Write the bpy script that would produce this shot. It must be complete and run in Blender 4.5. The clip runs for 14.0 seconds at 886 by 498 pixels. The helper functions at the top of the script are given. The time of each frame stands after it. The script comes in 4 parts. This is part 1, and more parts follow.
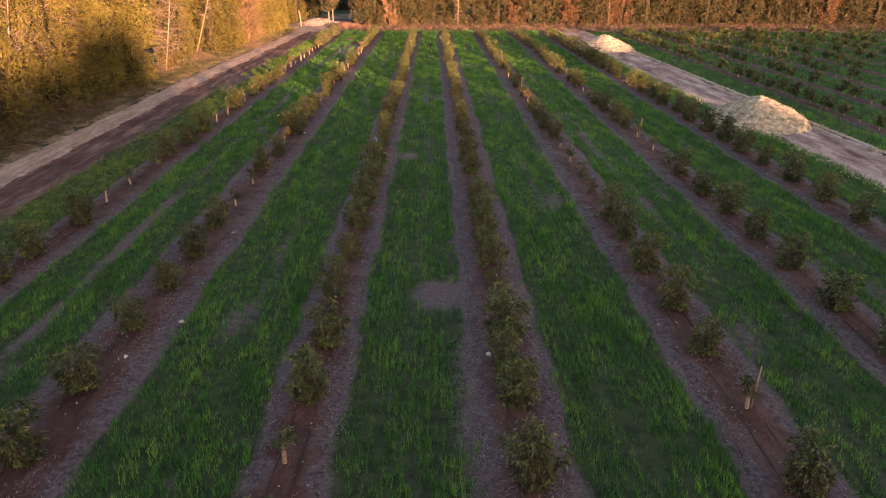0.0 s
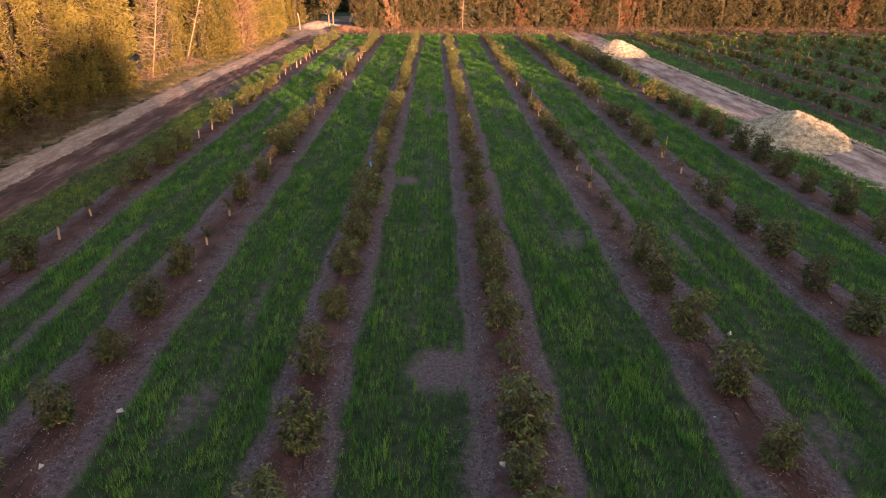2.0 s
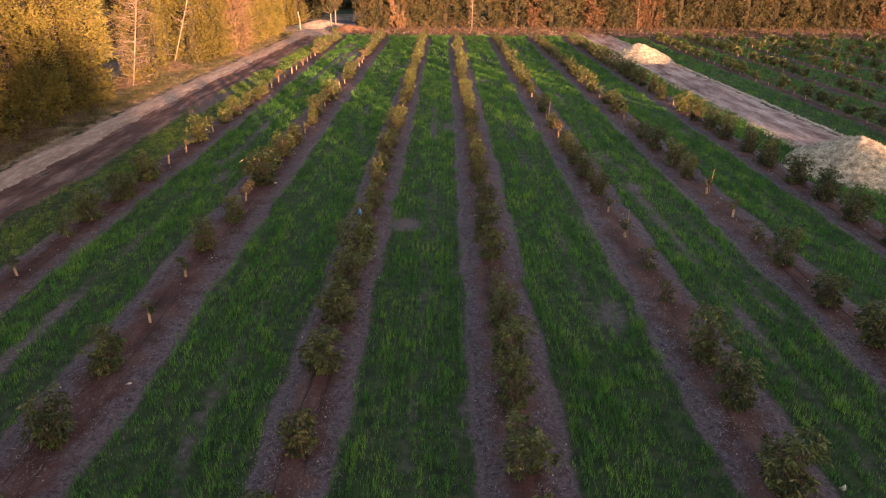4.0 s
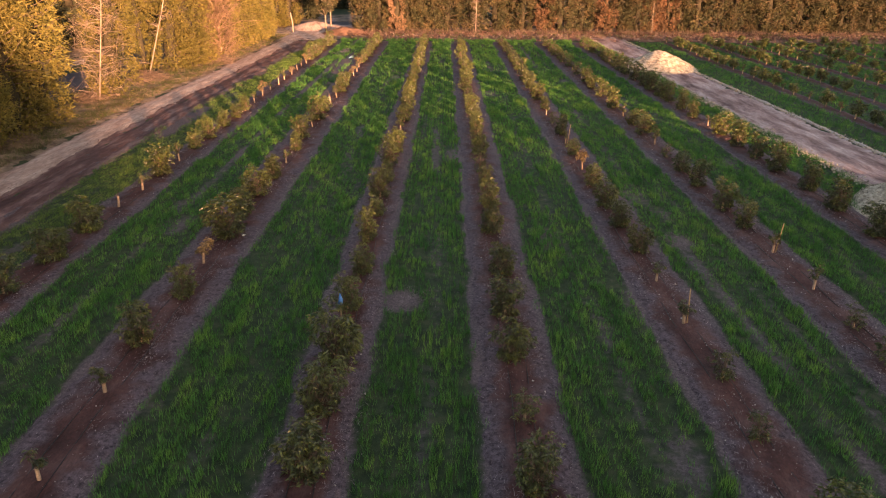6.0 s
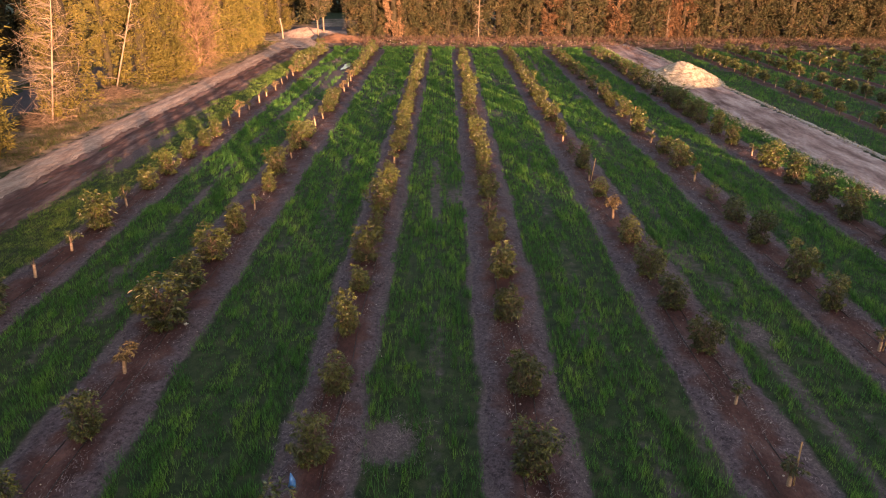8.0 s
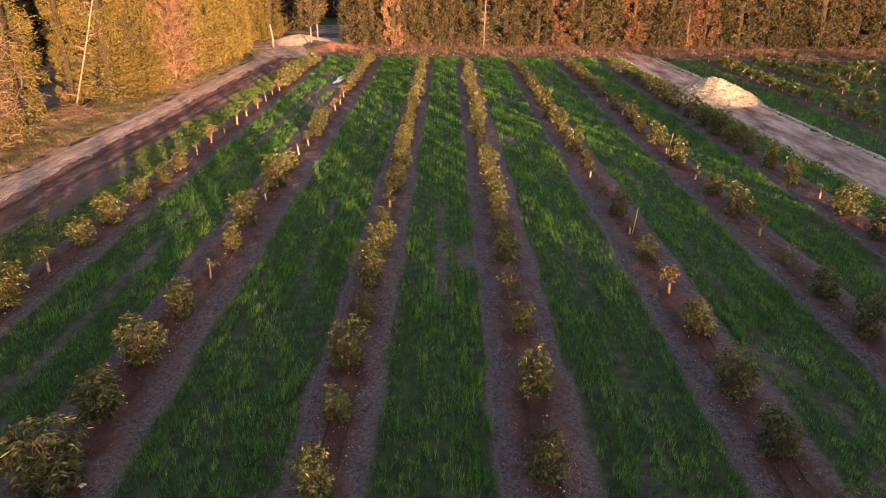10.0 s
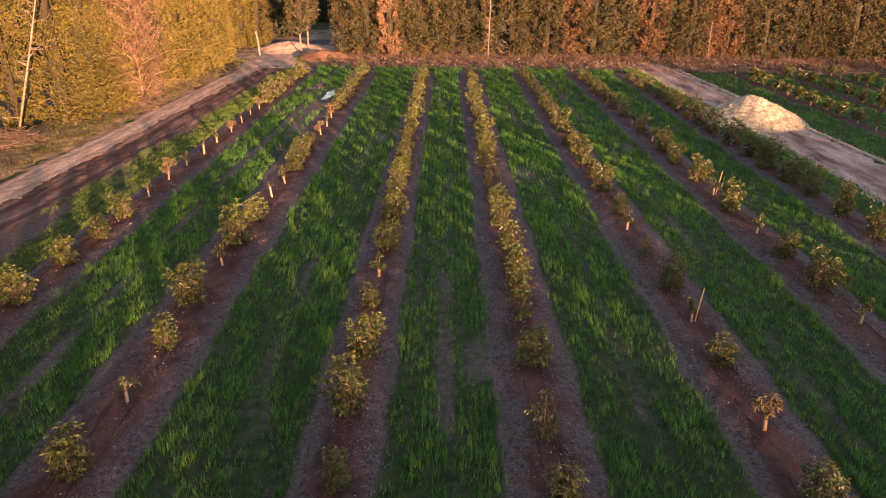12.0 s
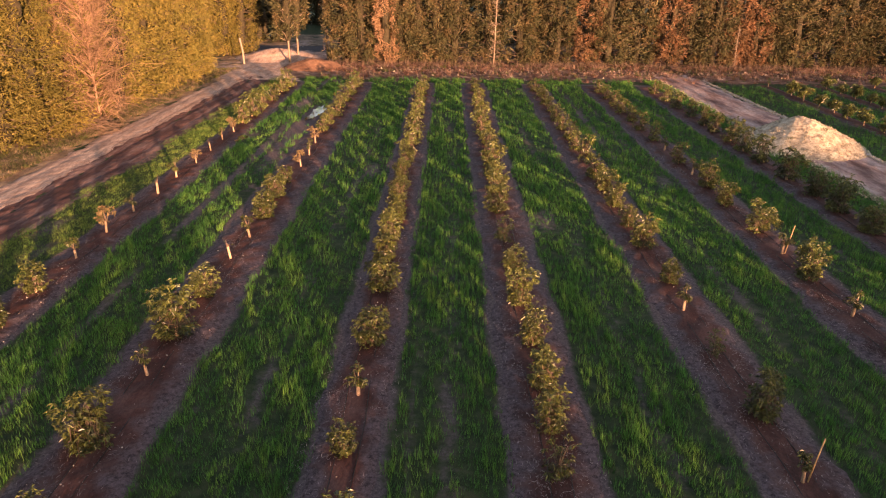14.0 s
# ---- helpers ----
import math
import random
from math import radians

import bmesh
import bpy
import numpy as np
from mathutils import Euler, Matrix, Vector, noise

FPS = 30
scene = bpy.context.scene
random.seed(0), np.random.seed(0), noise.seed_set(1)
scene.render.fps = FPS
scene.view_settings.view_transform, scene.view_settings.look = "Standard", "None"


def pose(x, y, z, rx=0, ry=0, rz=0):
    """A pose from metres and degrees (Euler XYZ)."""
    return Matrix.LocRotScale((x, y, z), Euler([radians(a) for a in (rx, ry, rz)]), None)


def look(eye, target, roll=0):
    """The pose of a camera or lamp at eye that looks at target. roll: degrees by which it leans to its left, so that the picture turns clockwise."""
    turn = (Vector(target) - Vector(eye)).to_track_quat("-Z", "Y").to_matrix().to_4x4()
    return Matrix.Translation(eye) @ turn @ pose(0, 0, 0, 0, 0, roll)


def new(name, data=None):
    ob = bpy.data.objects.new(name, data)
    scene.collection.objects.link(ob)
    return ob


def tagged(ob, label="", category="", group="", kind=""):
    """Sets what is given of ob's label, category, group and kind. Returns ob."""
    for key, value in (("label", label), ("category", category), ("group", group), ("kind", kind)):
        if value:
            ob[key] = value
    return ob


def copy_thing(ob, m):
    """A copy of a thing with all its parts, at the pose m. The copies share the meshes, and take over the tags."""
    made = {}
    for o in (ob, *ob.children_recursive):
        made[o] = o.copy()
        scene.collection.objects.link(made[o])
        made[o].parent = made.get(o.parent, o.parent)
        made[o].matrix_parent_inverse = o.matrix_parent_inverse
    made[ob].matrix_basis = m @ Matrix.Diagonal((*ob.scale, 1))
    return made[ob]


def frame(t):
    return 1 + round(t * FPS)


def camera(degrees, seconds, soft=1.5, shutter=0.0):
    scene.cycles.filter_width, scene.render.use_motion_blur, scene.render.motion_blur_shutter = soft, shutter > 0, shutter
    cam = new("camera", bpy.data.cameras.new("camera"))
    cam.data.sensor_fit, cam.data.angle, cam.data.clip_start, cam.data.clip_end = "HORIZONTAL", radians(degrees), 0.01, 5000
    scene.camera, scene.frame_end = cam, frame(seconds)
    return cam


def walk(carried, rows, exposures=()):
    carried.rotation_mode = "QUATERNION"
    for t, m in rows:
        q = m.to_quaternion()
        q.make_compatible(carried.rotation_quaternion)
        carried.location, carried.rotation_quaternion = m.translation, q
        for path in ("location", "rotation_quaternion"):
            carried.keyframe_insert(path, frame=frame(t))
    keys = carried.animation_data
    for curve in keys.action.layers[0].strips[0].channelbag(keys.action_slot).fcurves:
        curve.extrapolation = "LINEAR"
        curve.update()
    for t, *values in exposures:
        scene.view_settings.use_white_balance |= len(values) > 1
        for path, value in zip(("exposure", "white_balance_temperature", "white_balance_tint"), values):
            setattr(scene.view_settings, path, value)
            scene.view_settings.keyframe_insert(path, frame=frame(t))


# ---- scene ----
cam = camera(66.0, 14.0, soft=1.1)
PATH = [
    (0, (0.676, -3.812, 11.284), (0.694, -1.971, 10.503), 0.1),
    (0.5, (0.711, -2.816, 11.253), (0.728, -0.974, 10.474), 0.2),
    (1, (0.76, -1.652, 11.252), (0.778, 0.19, 10.474), 0.1),
    (1.5, (0.765, -0.338, 11.262), (0.779, 1.505, 10.484), 0.1),
    (2, (0.756, 1.102, 11.301), (0.763, 2.944, 10.522), 0.1),
    (2.5, (0.856, 2.758, 11.323), (0.848, 4.6, 10.544), 0.1),
    (3, (0.834, 4.454, 11.424), (0.828, 6.293, 10.639), 0.1),
    (3.2, (0.852, 5.119, 11.442), (0.844, 6.958, 10.656), 0.1),
    (5.3, (0.59, 12.728, 11.79), (0.573, 14.56, 10.987), 0.4),
    (5.5, (0.538, 13.471, 11.772), (0.525, 15.303, 10.971), 0.4),
    (6, (0.53, 15.373, 11.806), (0.517, 17.205, 11.005), 0.4),
    (6.5, (0.504, 17.303, 11.822), (0.49, 19.136, 11.021), 0.4),
    (7, (0.472, 19.224, 11.842), (0.458, 21.057, 11.041), 0.3),
    (7.5, (0.438, 21.15, 11.878), (0.424, 22.983, 11.078), 0.4),
    (8, (0.405, 23.081, 11.914), (0.391, 24.913, 11.113), 0.3),
    (8.2, (0.352, 23.908, 11.931), (0.338, 25.741, 11.13), 0.3),
    (10.3, (-0.013, 32.115, 11.745), (-0.025, 33.951, 10.952), 0.6),
    (10.5, (-0.033, 32.913, 11.773), (-0.044, 34.749, 10.979), 0.6),
    (11, (-0.095, 35.028, 11.78), (-0.107, 36.864, 10.987), 0.6),
    (11.5, (-0.193, 36.999, 11.771), (-0.202, 38.835, 10.978), 0.7),
    (12, (-0.255, 38.942, 11.747), (-0.265, 40.779, 10.956), 0.7),
    (12.5, (-0.304, 40.921, 11.748), (-0.314, 42.758, 10.957), 0.7),
    (13, (-0.332, 42.895, 11.738), (-0.342, 44.732, 10.947), 0.7),
    (13.5, (-0.374, 44.844, 11.756), (-0.384, 46.68, 10.963), 0.7),
    (14, (-0.385, 46.828, 11.759), (-0.398, 48.665, 10.966), 0.7),
]
walk(cam, [(t, look(eye, target, roll)) for t, eye, target, roll in PATH], exposures=[(0.0, 3.1, 7350, 35), (8.0, 3.02, 7350, 35), (11.0, 2.95, 7350, 35), (14.0, 2.8, 7350, 36)])

# ---- world, sun, exposure ----
SUN_DIR = Vector((0.454, -0.891, 0.0)).normalized()      # ground direction towards the low evening sun
SUN_ELEV = radians(4.5)
world = bpy.data.worlds.new("evening_sky")
scene.world = world
world.use_nodes = True
sky = world.node_tree.nodes.new("ShaderNodeTexSky")
sky.sky_type, sky.sun_disc = "NISHITA", False
sky.sun_elevation = SUN_ELEV
sky.sun_rotation = math.atan2(SUN_DIR.x, SUN_DIR.y)
background = world.node_tree.nodes["Background"]
background.inputs["Strength"].default_value = 0.073
world.node_tree.links.new(sky.outputs[0], background.inputs["Color"])
sun = bpy.data.lights.new("sun", "SUN")
sun.energy, sun.angle, sun.color = 3.1, radians(0.75), (1.0, 0.59, 0.33)
sun_ob = new("sun", sun)
sun_way = Vector((SUN_DIR.x * math.cos(SUN_ELEV), SUN_DIR.y * math.cos(SUN_ELEV), math.sin(SUN_ELEV)))
sun_ob.matrix_world = look(sun_way * 200, (0, 0, 0))

# ---- materials ----


def surface(name, colours, scale, rough=0.85, bump=0.3, fine=18.0, island=0.0, object_random=0.0, coords="Position", stretch=(1, 1, 1), spread=(0.35, 0.65), gloss=0.3, translucent=0.0):
    """A procedural surface: three colours mixed by a broad noise, darkened and lightened by a fine grain, with relief."""
    m = bpy.data.materials.new(name)
    m.use_nodes = True
    n, l = m.node_tree.nodes, m.node_tree.links
    bsdf = n["Principled BSDF"]
    bsdf.inputs["Roughness"].default_value = rough
    bsdf.inputs["Specular IOR Level"].default_value = gloss
    if coords == "Position":
        src = n.new("ShaderNodeNewGeometry").outputs["Position"]
    else:
        src = n.new("ShaderNodeTexCoord").outputs["Object"]
    mapping = n.new("ShaderNodeMapping")
    mapping.inputs["Scale"].default_value = stretch
    l.new(src, mapping.inputs["Vector"])
    broad = n.new("ShaderNodeTexNoise")
    broad.inputs["Scale"].default_value, broad.inputs["Detail"].default_value = scale, 5
    broad.inputs["Roughness"].default_value = 0.6
    l.new(mapping.outputs[0], broad.inputs["Vector"])
    ramp = n.new("ShaderNodeValToRGB")
    el = ramp.color_ramp.elements
    el[0].position, el[1].position = spread
    el[0].color, el[1].color = (*colours[0], 1), (*colours[-1], 1)
    if len(colours) == 3:
        mid = el.new((spread[0] + spread[1]) / 2)
        mid.color = (*colours[1], 1)
    l.new(broad.outputs["Fac"], ramp.inputs["Fac"])
    grain = n.new("ShaderNodeTexNoise")
    grain.inputs["Scale"].default_value, grain.inputs["Detail"].default_value = fine, 6
    grain.inputs["Roughness"].default_value = 0.7
    l.new(mapping.outputs[0], grain.inputs["Vector"])
    value = n.new("ShaderNodeMapRange")
    value.inputs["From Min"].default_value, value.inputs["From Max"].default_value = 0.3, 0.7
    value.inputs["To Min"].default_value, value.inputs["To Max"].default_value = 0.6, 1.4
    l.new(grain.outputs["Fac"], value.inputs["Value"])
    factor = value.outputs[0]
    for amount, source in ((island, "Random Per Island"), (object_random, "Random")):
        if amount:
            info = n.new("ShaderNodeNewGeometry" if source == "Random Per Island" else "ShaderNodeObjectInfo")
            spreadr = n.new("ShaderNodeMapRange")
            spreadr.inputs["To Min"].default_value, spreadr.inputs["To Max"].default_value = 1 - amount, 1 + amount
            l.new(info.outputs[source], spreadr.inputs["Value"])
            mul = n.new("ShaderNodeMath")
            mul.operation = "MULTIPLY"
            l.new(factor, mul.inputs[0]), l.new(spreadr.outputs[0], mul.inputs[1])
            factor = mul.outputs[0]
    hsv = n.new("ShaderNodeHueSaturation")
    l.new(ramp.outputs[0], hsv.inputs["Color"]), l.new(factor, hsv.inputs["Value"])
    l.new(hsv.outputs[0], bsdf.inputs["Base Color"])
    if bump:
        b = n.new("ShaderNodeBump")
        b.inputs["Strength"].default_value, b.inputs["Distance"].default_value = bump, 0.05
        l.new(grain.outputs["Fac"], b.inputs["Height"])
        l.new(b.outputs[0], bsdf.inputs["Normal"])
    if translucent:
        tr = n.new("ShaderNodeBsdfTranslucent")
        l.new(hsv.outputs[0], tr.inputs["Color"])
        mix = n.new("ShaderNodeMixShader")
        mix.inputs["Fac"].default_value = translucent
        l.new(bsdf.outputs[0], mix.inputs[1]), l.new(tr.outputs[0], mix.inputs[2])
        l.new(mix.outputs[0], n["Material Output"].inputs["Surface"])
    return m


MAT_GROUND = surface("grassy_soil", ((0.014, 0.032, 0.011), (0.028, 0.055, 0.017), (0.06, 0.074, 0.032)), 2.2, fine=34, bump=1.0, spread=(0.36, 0.66))


def add_worn(m):
    """Straw and bare soil showing where the grass is worn."""
    n, l = m.node_tree.nodes, m.node_tree.links
    bsdf = n["Principled BSDF"]
    green = bsdf.inputs["Base Color"].links[0].from_socket
    geo = n.new("ShaderNodeNewGeometry")
    straw = n.new("ShaderNodeTexNoise")
    straw.inputs["Scale"].default_value, straw.inputs["Detail"].default_value, straw.inputs["Roughness"].default_value = 9, 9, 0.85
    l.new(geo.outputs["Position"], straw.inputs["Vector"])
    ramp = n.new("ShaderNodeValToRGB")
    ramp.color_ramp.elements[0].position, ramp.color_ramp.elements[1].position = 0.36, 0.64
    ramp.color_ramp.elements[0].color, ramp.color_ramp.elements[1].color = (0.028, 0.02, 0.021, 1), (0.235, 0.18, 0.178, 1)
    l.new(straw.outputs["Fac"], ramp.inputs["Fac"])
    w = n.new("ShaderNodeAttribute")
    w.attribute_name = "worn"
    patchy = n.new("ShaderNodeTexNoise")
    patchy.inputs["Scale"].default_value, patchy.inputs["Detail"].default_value = 3.0, 6
    l.new(geo.outputs["Position"], patchy.inputs["Vector"])
    add = n.new("ShaderNodeMath")
    add.operation = "ADD"
    l.new(patchy.outputs["Fac"], add.inputs[0]), l.new(w.outputs["Fac"], add.inputs[1])
    step = n.new("ShaderNodeMapRange")
    step.inputs["From Min"].default_value, step.inputs["From Max"].default_value = 0.8, 1.25
    l.new(add.outputs[0], step.inputs["Value"])
    mix = n.new("ShaderNodeMix")
    mix.data_type = "RGBA"
    l.new(step.outputs[0], mix.inputs["Factor"]), l.new(green, mix.inputs["A"]), l.new(ramp.outputs[0], mix.inputs["B"])
    l.new(mix.outputs["Result"], bsdf.inputs["Base Color"])


add_worn(MAT_GROUND)


def sided(name, middle, sides, scale, low, high, fine_scale=9, stretch=(1, 0.5, 1), fine=16):
    """Earth whose middle differs from its sides, with an uneven change between the two."""
    m = surface(name, middle, scale, fine=fine, bump=0.7, spread=(0.32, 0.68), stretch=stretch)
    n, l = m.node_tree.nodes, m.node_tree.links
    bsdf = n["Principled BSDF"]
    soil = bsdf.inputs["Base Color"].links[0].from_socket
    geo = n.new("ShaderNodeNewGeometry")
    straw = n.new("ShaderNodeTexNoise")
    straw.inputs["Scale"].default_value, straw.inputs["Detail"].default_value, straw.inputs["Roughness"].default_value = fine_scale, 9, 0.85
    l.new(geo.outputs["Position"], straw.inputs["Vector"])
    ramp = n.new("ShaderNodeValToRGB")
    ramp.color_ramp.elements[0].position, ramp.color_ramp.elements[1].position = 0.38, 0.62
    ramp.color_ramp.elements[0].color, ramp.color_ramp.elements[1].color = (*sides[0], 1), (*sides[1], 1)
    l.new(straw.outputs["Fac"], ramp.inputs["Fac"])
    across = n.new("ShaderNodeAttribute")
    across.attribute_name = "across"
    patchy = n.new("ShaderNodeTexNoise")
    patchy.inputs["Scale"].default_value, patchy.inputs["Detail"].default_value = 1.3, 6
    l.new(geo.outputs["Position"], patchy.inputs["Vector"])
    add = n.new("ShaderNodeMath")
    add.operation = "MULTIPLY_ADD"
    l.new(patchy.outputs["Fac"], add.inputs[0])
    add.inputs[1].default_value = 1.5
    l.new(across.outputs["Fac"], add.inputs[2])
    step = n.new("ShaderNodeMapRange")
    step.inputs["From Min"].default_value, step.inputs["From Max"].default_value = low, high
    l.new(add.outputs[0], step.inputs["Value"])
    mix = n.new("ShaderNodeMix")
    mix.data_type = "RGBA"
    l.new(step.outputs[0], mix.inputs["Factor"]), l.new(soil, mix.inputs["A"]), l.new(ramp.outputs[0], mix.inputs["B"])
    l.new(mix.outputs["Result"], bsdf.inputs["Base Color"])
    return m


MAT_BED = sided("mulched_soil", ((0.044, 0.017, 0.013), (0.082, 0.034, 0.027), (0.135, 0.07, 0.058)), ((0.018, 0.011, 0.013), (0.175, 0.128, 0.134)), 1.1, 1.1, 1.5, 7)
MAT_TRACK = sided("sandy_track", ((0.11, 0.056, 0.046), (0.33, 0.22, 0.19), (0.54, 0.425, 0.375)), ((0.28, 0.195, 0.172), (0.66, 0.56, 0.51)), 0.75, 1.4, 1.85, 4, (1.3, 0.3, 1), 8)
MAT_SAND = surface("white_sand", ((0.40, 0.34, 0.29), (0.58, 0.51, 0.44)), 1.2, fine=14, bump=0.6)
MAT_STRAW = surface("dry_straw", ((0.17, 0.13, 0.125), (0.37, 0.305, 0.285)), 0.9, bump=0, island=0.6)
MAT_ROAD = sided("pale_dirt", ((0.29, 0.20, 0.155), (0.43, 0.32, 0.255), (0.54, 0.43, 0.35)), ((0.18, 0.115, 0.09), (0.38, 0.28, 0.22)), 0.9, 1.4, 1.85, 3, (1.5, 0.35, 1), 6)
MAT_DARK = sided("dark_churned_earth", ((0.058, 0.027, 0.024), (0.115, 0.06, 0.052), (0.27, 0.18, 0.155)), ((0.10, 0.056, 0.045), (0.24, 0.16, 0.13)), 0.8, 1.45, 1.9, 3, (1.7, 0.3, 1), 7)
MAT_GRAVEL = surface("pale_crushed_stone", ((0.24, 0.20, 0.145), (0.42, 0.36, 0.255), (0.58, 0.515, 0.38)), 2.5, fine=9, bump=1.0, island=0.35)
MAT_GRASS = surface("green_grass", ((0.040, 0.148, 0.037), (0.073, 0.23, 0.046), (0.155, 0.32, 0.06)), 1.3, rough=0.6, bump=0, fine=7, island=0.5, translucent=0.4, stretch=(1, 0.35, 1))
MAT_DRYGRASS = surface("thin_yellowing_grass", ((0.075, 0.16, 0.036), (0.135, 0.24, 0.05), (0.22, 0.30, 0.075)), 1.1, rough=0.7, bump=0, fine=6, island=0.5, translucent=0.3)
MAT_LEAF = surface("avocado_leaf", ((0.032, 0.045, 0.015), (0.070, 0.087, 0.022), (0.128, 0.148, 0.034)), 2.5, rough=0.36, gloss=0.55, bump=0, fine=9, island=0.55, object_random=0.22, coords="Object", translucent=0.14)
MAT_LEAF_DRY = surface("dry_brown_leaf", ((0.14, 0.105, 0.05), (0.245, 0.185, 0.09)), 2.5, rough=0.7, bump=0, fine=9, island=0.35, coords="Object", translucent=0.2)
MAT_BARK = surface("grey_brown_bark", ((0.10, 0.072, 0.05), (0.2, 0.15, 0.11)), 5, fine=25, coords="Object", stretch=(1, 1, 0.2), object_random=0.2)
# near-black: the shade in the gaps between boughs is put into this colour
MAT_CROWN_SHADE = surface("inner_crown", ((0.022, 0.02, 0.01), (0.048, 0.04, 0.02)), 2.5, fine=14, coords="Object", bump=0.9)
MAT_DEADTWIG = surface("dry_grey_brown_twigs", ((0.10, 0.07, 0.05), (0.20, 0.145, 0.105)), 1.5, fine=12, coords="Object", bump=0, island=0.35)
MAT_RUSTLEAF = surface("rust_red_foliage", ((0.19, 0.122, 0.066), (0.27, 0.172, 0.098), (0.34, 0.22, 0.13)), 0.7, rough=0.8, bump=0, fine=3, island=0.3, coords="Object", translucent=0.2)
MAT_RUST = surface("tan_dead_twigs", ((0.18, 0.115, 0.07), (0.33, 0.22, 0.14)), 1.5, fine=12, coords="Object", bump=0, island=0.35)
MAT_PALEBARK = surface("pale_dead_wood", ((0.20, 0.15, 0.11), (0.32, 0.255, 0.19)), 4, fine=22, coords="Object", stretch=(1, 1, 0.2))
MAT_GUARD = surface("cream_trunk_guard", ((0.30, 0.20, 0.13), (0.44, 0.32, 0.22)), 4, fine=20, coords="Object", object_random=0.3, bump=0.15)
MAT_STAKE = surface("weathered_wood_stake", ((0.30, 0.2, 0.1), (0.42, 0.3, 0.16)), 6, fine=25, coords="Object", stretch=(1, 1, 0.15))
MAT_PIPE = surface("black_polythene", ((0.012, 0.012, 0.012), (0.03, 0.026, 0.024)), 3, rough=0.45, bump=0.05)
MAT_CYPRESS = surface("cypress_foliage", ((0.106, 0.104, 0.025), (0.162, 0.146, 0.036), (0.228, 0.186, 0.05)), 0.7, rough=0.75, bump=0, fine=3, island=0.12, object_random=0.22, coords="Object", translucent=0.35)
MAT_CYPRESS_BROWN = surface("browning_foliage", ((0.085, 0.06, 0.032), (0.145, 0.088, 0.046), (0.22, 0.115, 0.06)), 0.7, rough=0.75, bump=0, fine=3, island=0.25, object_random=0.2, coords="Object", translucent=0.25)
MAT_FARTREE = surface("far_foliage", ((0.036, 0.043, 0.019), (0.07, 0.07, 0.03), (0.13, 0.094, 0.044)), 0.5, rough=0.7, bump=0, fine=3, island=0.4, object_random=0.2, coords="Object", translucent=0.25)
MAT_DARKTREE = surface("dark_foliage", ((0.022, 0.03, 0.014), (0.045, 0.05, 0.022), (0.075, 0.074, 0.034)), 0.6, rough=0.75, bump=0, fine=3, island=0.25, object_random=0.2, coords="Object", translucent=0.2)
MAT_BRUSH = surface("low_brush", ((0.07, 0.036, 0.026), (0.15, 0.085, 0.06), (0.30, 0.205, 0.15)), 0.9, bump=0.4, island=0.4)
MAT_SCRUB = surface("dry_scrub", ((0.10, 0.074, 0.046), (0.20, 0.15, 0.098), (0.33, 0.255, 0.165)), 0.8, fine=9, bump=0.6, island=0.4)
MAT_WEED = surface("green_weeds", ((0.06, 0.085, 0.022), (0.11, 0.13, 0.035)), 0.6, bump=0, island=0.4, translucent=0.2)
MAT_DIRTPILE = surface("red_brown_earth", ((0.11, 0.058, 0.036), (0.21, 0.122, 0.078)), 0.9, fine=8, bump=0.7)
MAT_RUBBLE = surface("weathered_rubble", ((0.11, 0.08, 0.066), (0.25, 0.19, 0.155)), 1.6, fine=8, bump=0.6, island=0.4)
MAT_STONE = surface("white_limestone", ((0.5, 0.46, 0.4), (0.72, 0.68, 0.6)), 6, fine=20, bump=0.5)
MAT_STEEL = surface("dull_steel", ((0.14, 0.14, 0.145), (0.22, 0.22, 0.225)), 2, rough=0.5, bump=0.05)
MAT_BLUE = surface("blue_plastic", ((0.02, 0.12, 0.36), (0.045, 0.19, 0.46)), 6, rough=0.4, bump=0.05, coords="Object")
MAT_WATER = surface("puddle_water", ((0.03, 0.028, 0.025), (0.045, 0.04, 0.035)), 2, rough=0.04, gloss=0.6, bump=0.02, fine=3)
MAT_ASPHALT = surface("grey_asphalt", ((0.05, 0.05, 0.055), (0.08, 0.08, 0.085)), 0.5, fine=12)

# ---- helpers for meshes ----
rng = np.random.default_rng(7)


def fast_mesh(name, verts, tris, material, smooth=False):
    """A mesh from arrays of corners and triangles."""
    me = bpy.data.meshes.new(name)
    verts, tris = np.asarray(verts, np.float32), np.asarray(tris, np.int32)
    me.vertices.add(len(verts))
    me.vertices.foreach_set("co", verts.ravel())
    me.loops.add(tris.size)
    me.loops.foreach_set("vertex_index", tris.ravel())
    me.polygons.add(len(tris))
    me.polygons.foreach_set("loop_start", np.arange(0, tris.size, 3, dtype=np.int32))
    me.update(calc_edges=True)
    if smooth:
        me.polygons.foreach_set("use_smooth", np.ones(len(tris), bool))
    me.materials.append(material)
    return me


def child(name, me, parent, label=""):
    ob = new(name, me)
    ob.parent = parent
    return tagged(ob, label)


def thing(name, label, category, group="", kind=""):
    return tagged(new(name), label, category, group, kind)


def waves(x, y, seed=0.0):
    """Smooth uneven values between about -1 and 1 over the plan."""
    return (np.sin(x * 0.73 + y * 0.31 + seed) + np.sin(x * 0.29 - y * 0.67 + seed * 2.1) + np.sin(x * 1.7 + y * 1.1 + seed * 3.3) * 0.6
            + np.sin(-x * 2.3 + y * 1.9 + seed * 0.7) * 0.5) / 3.1


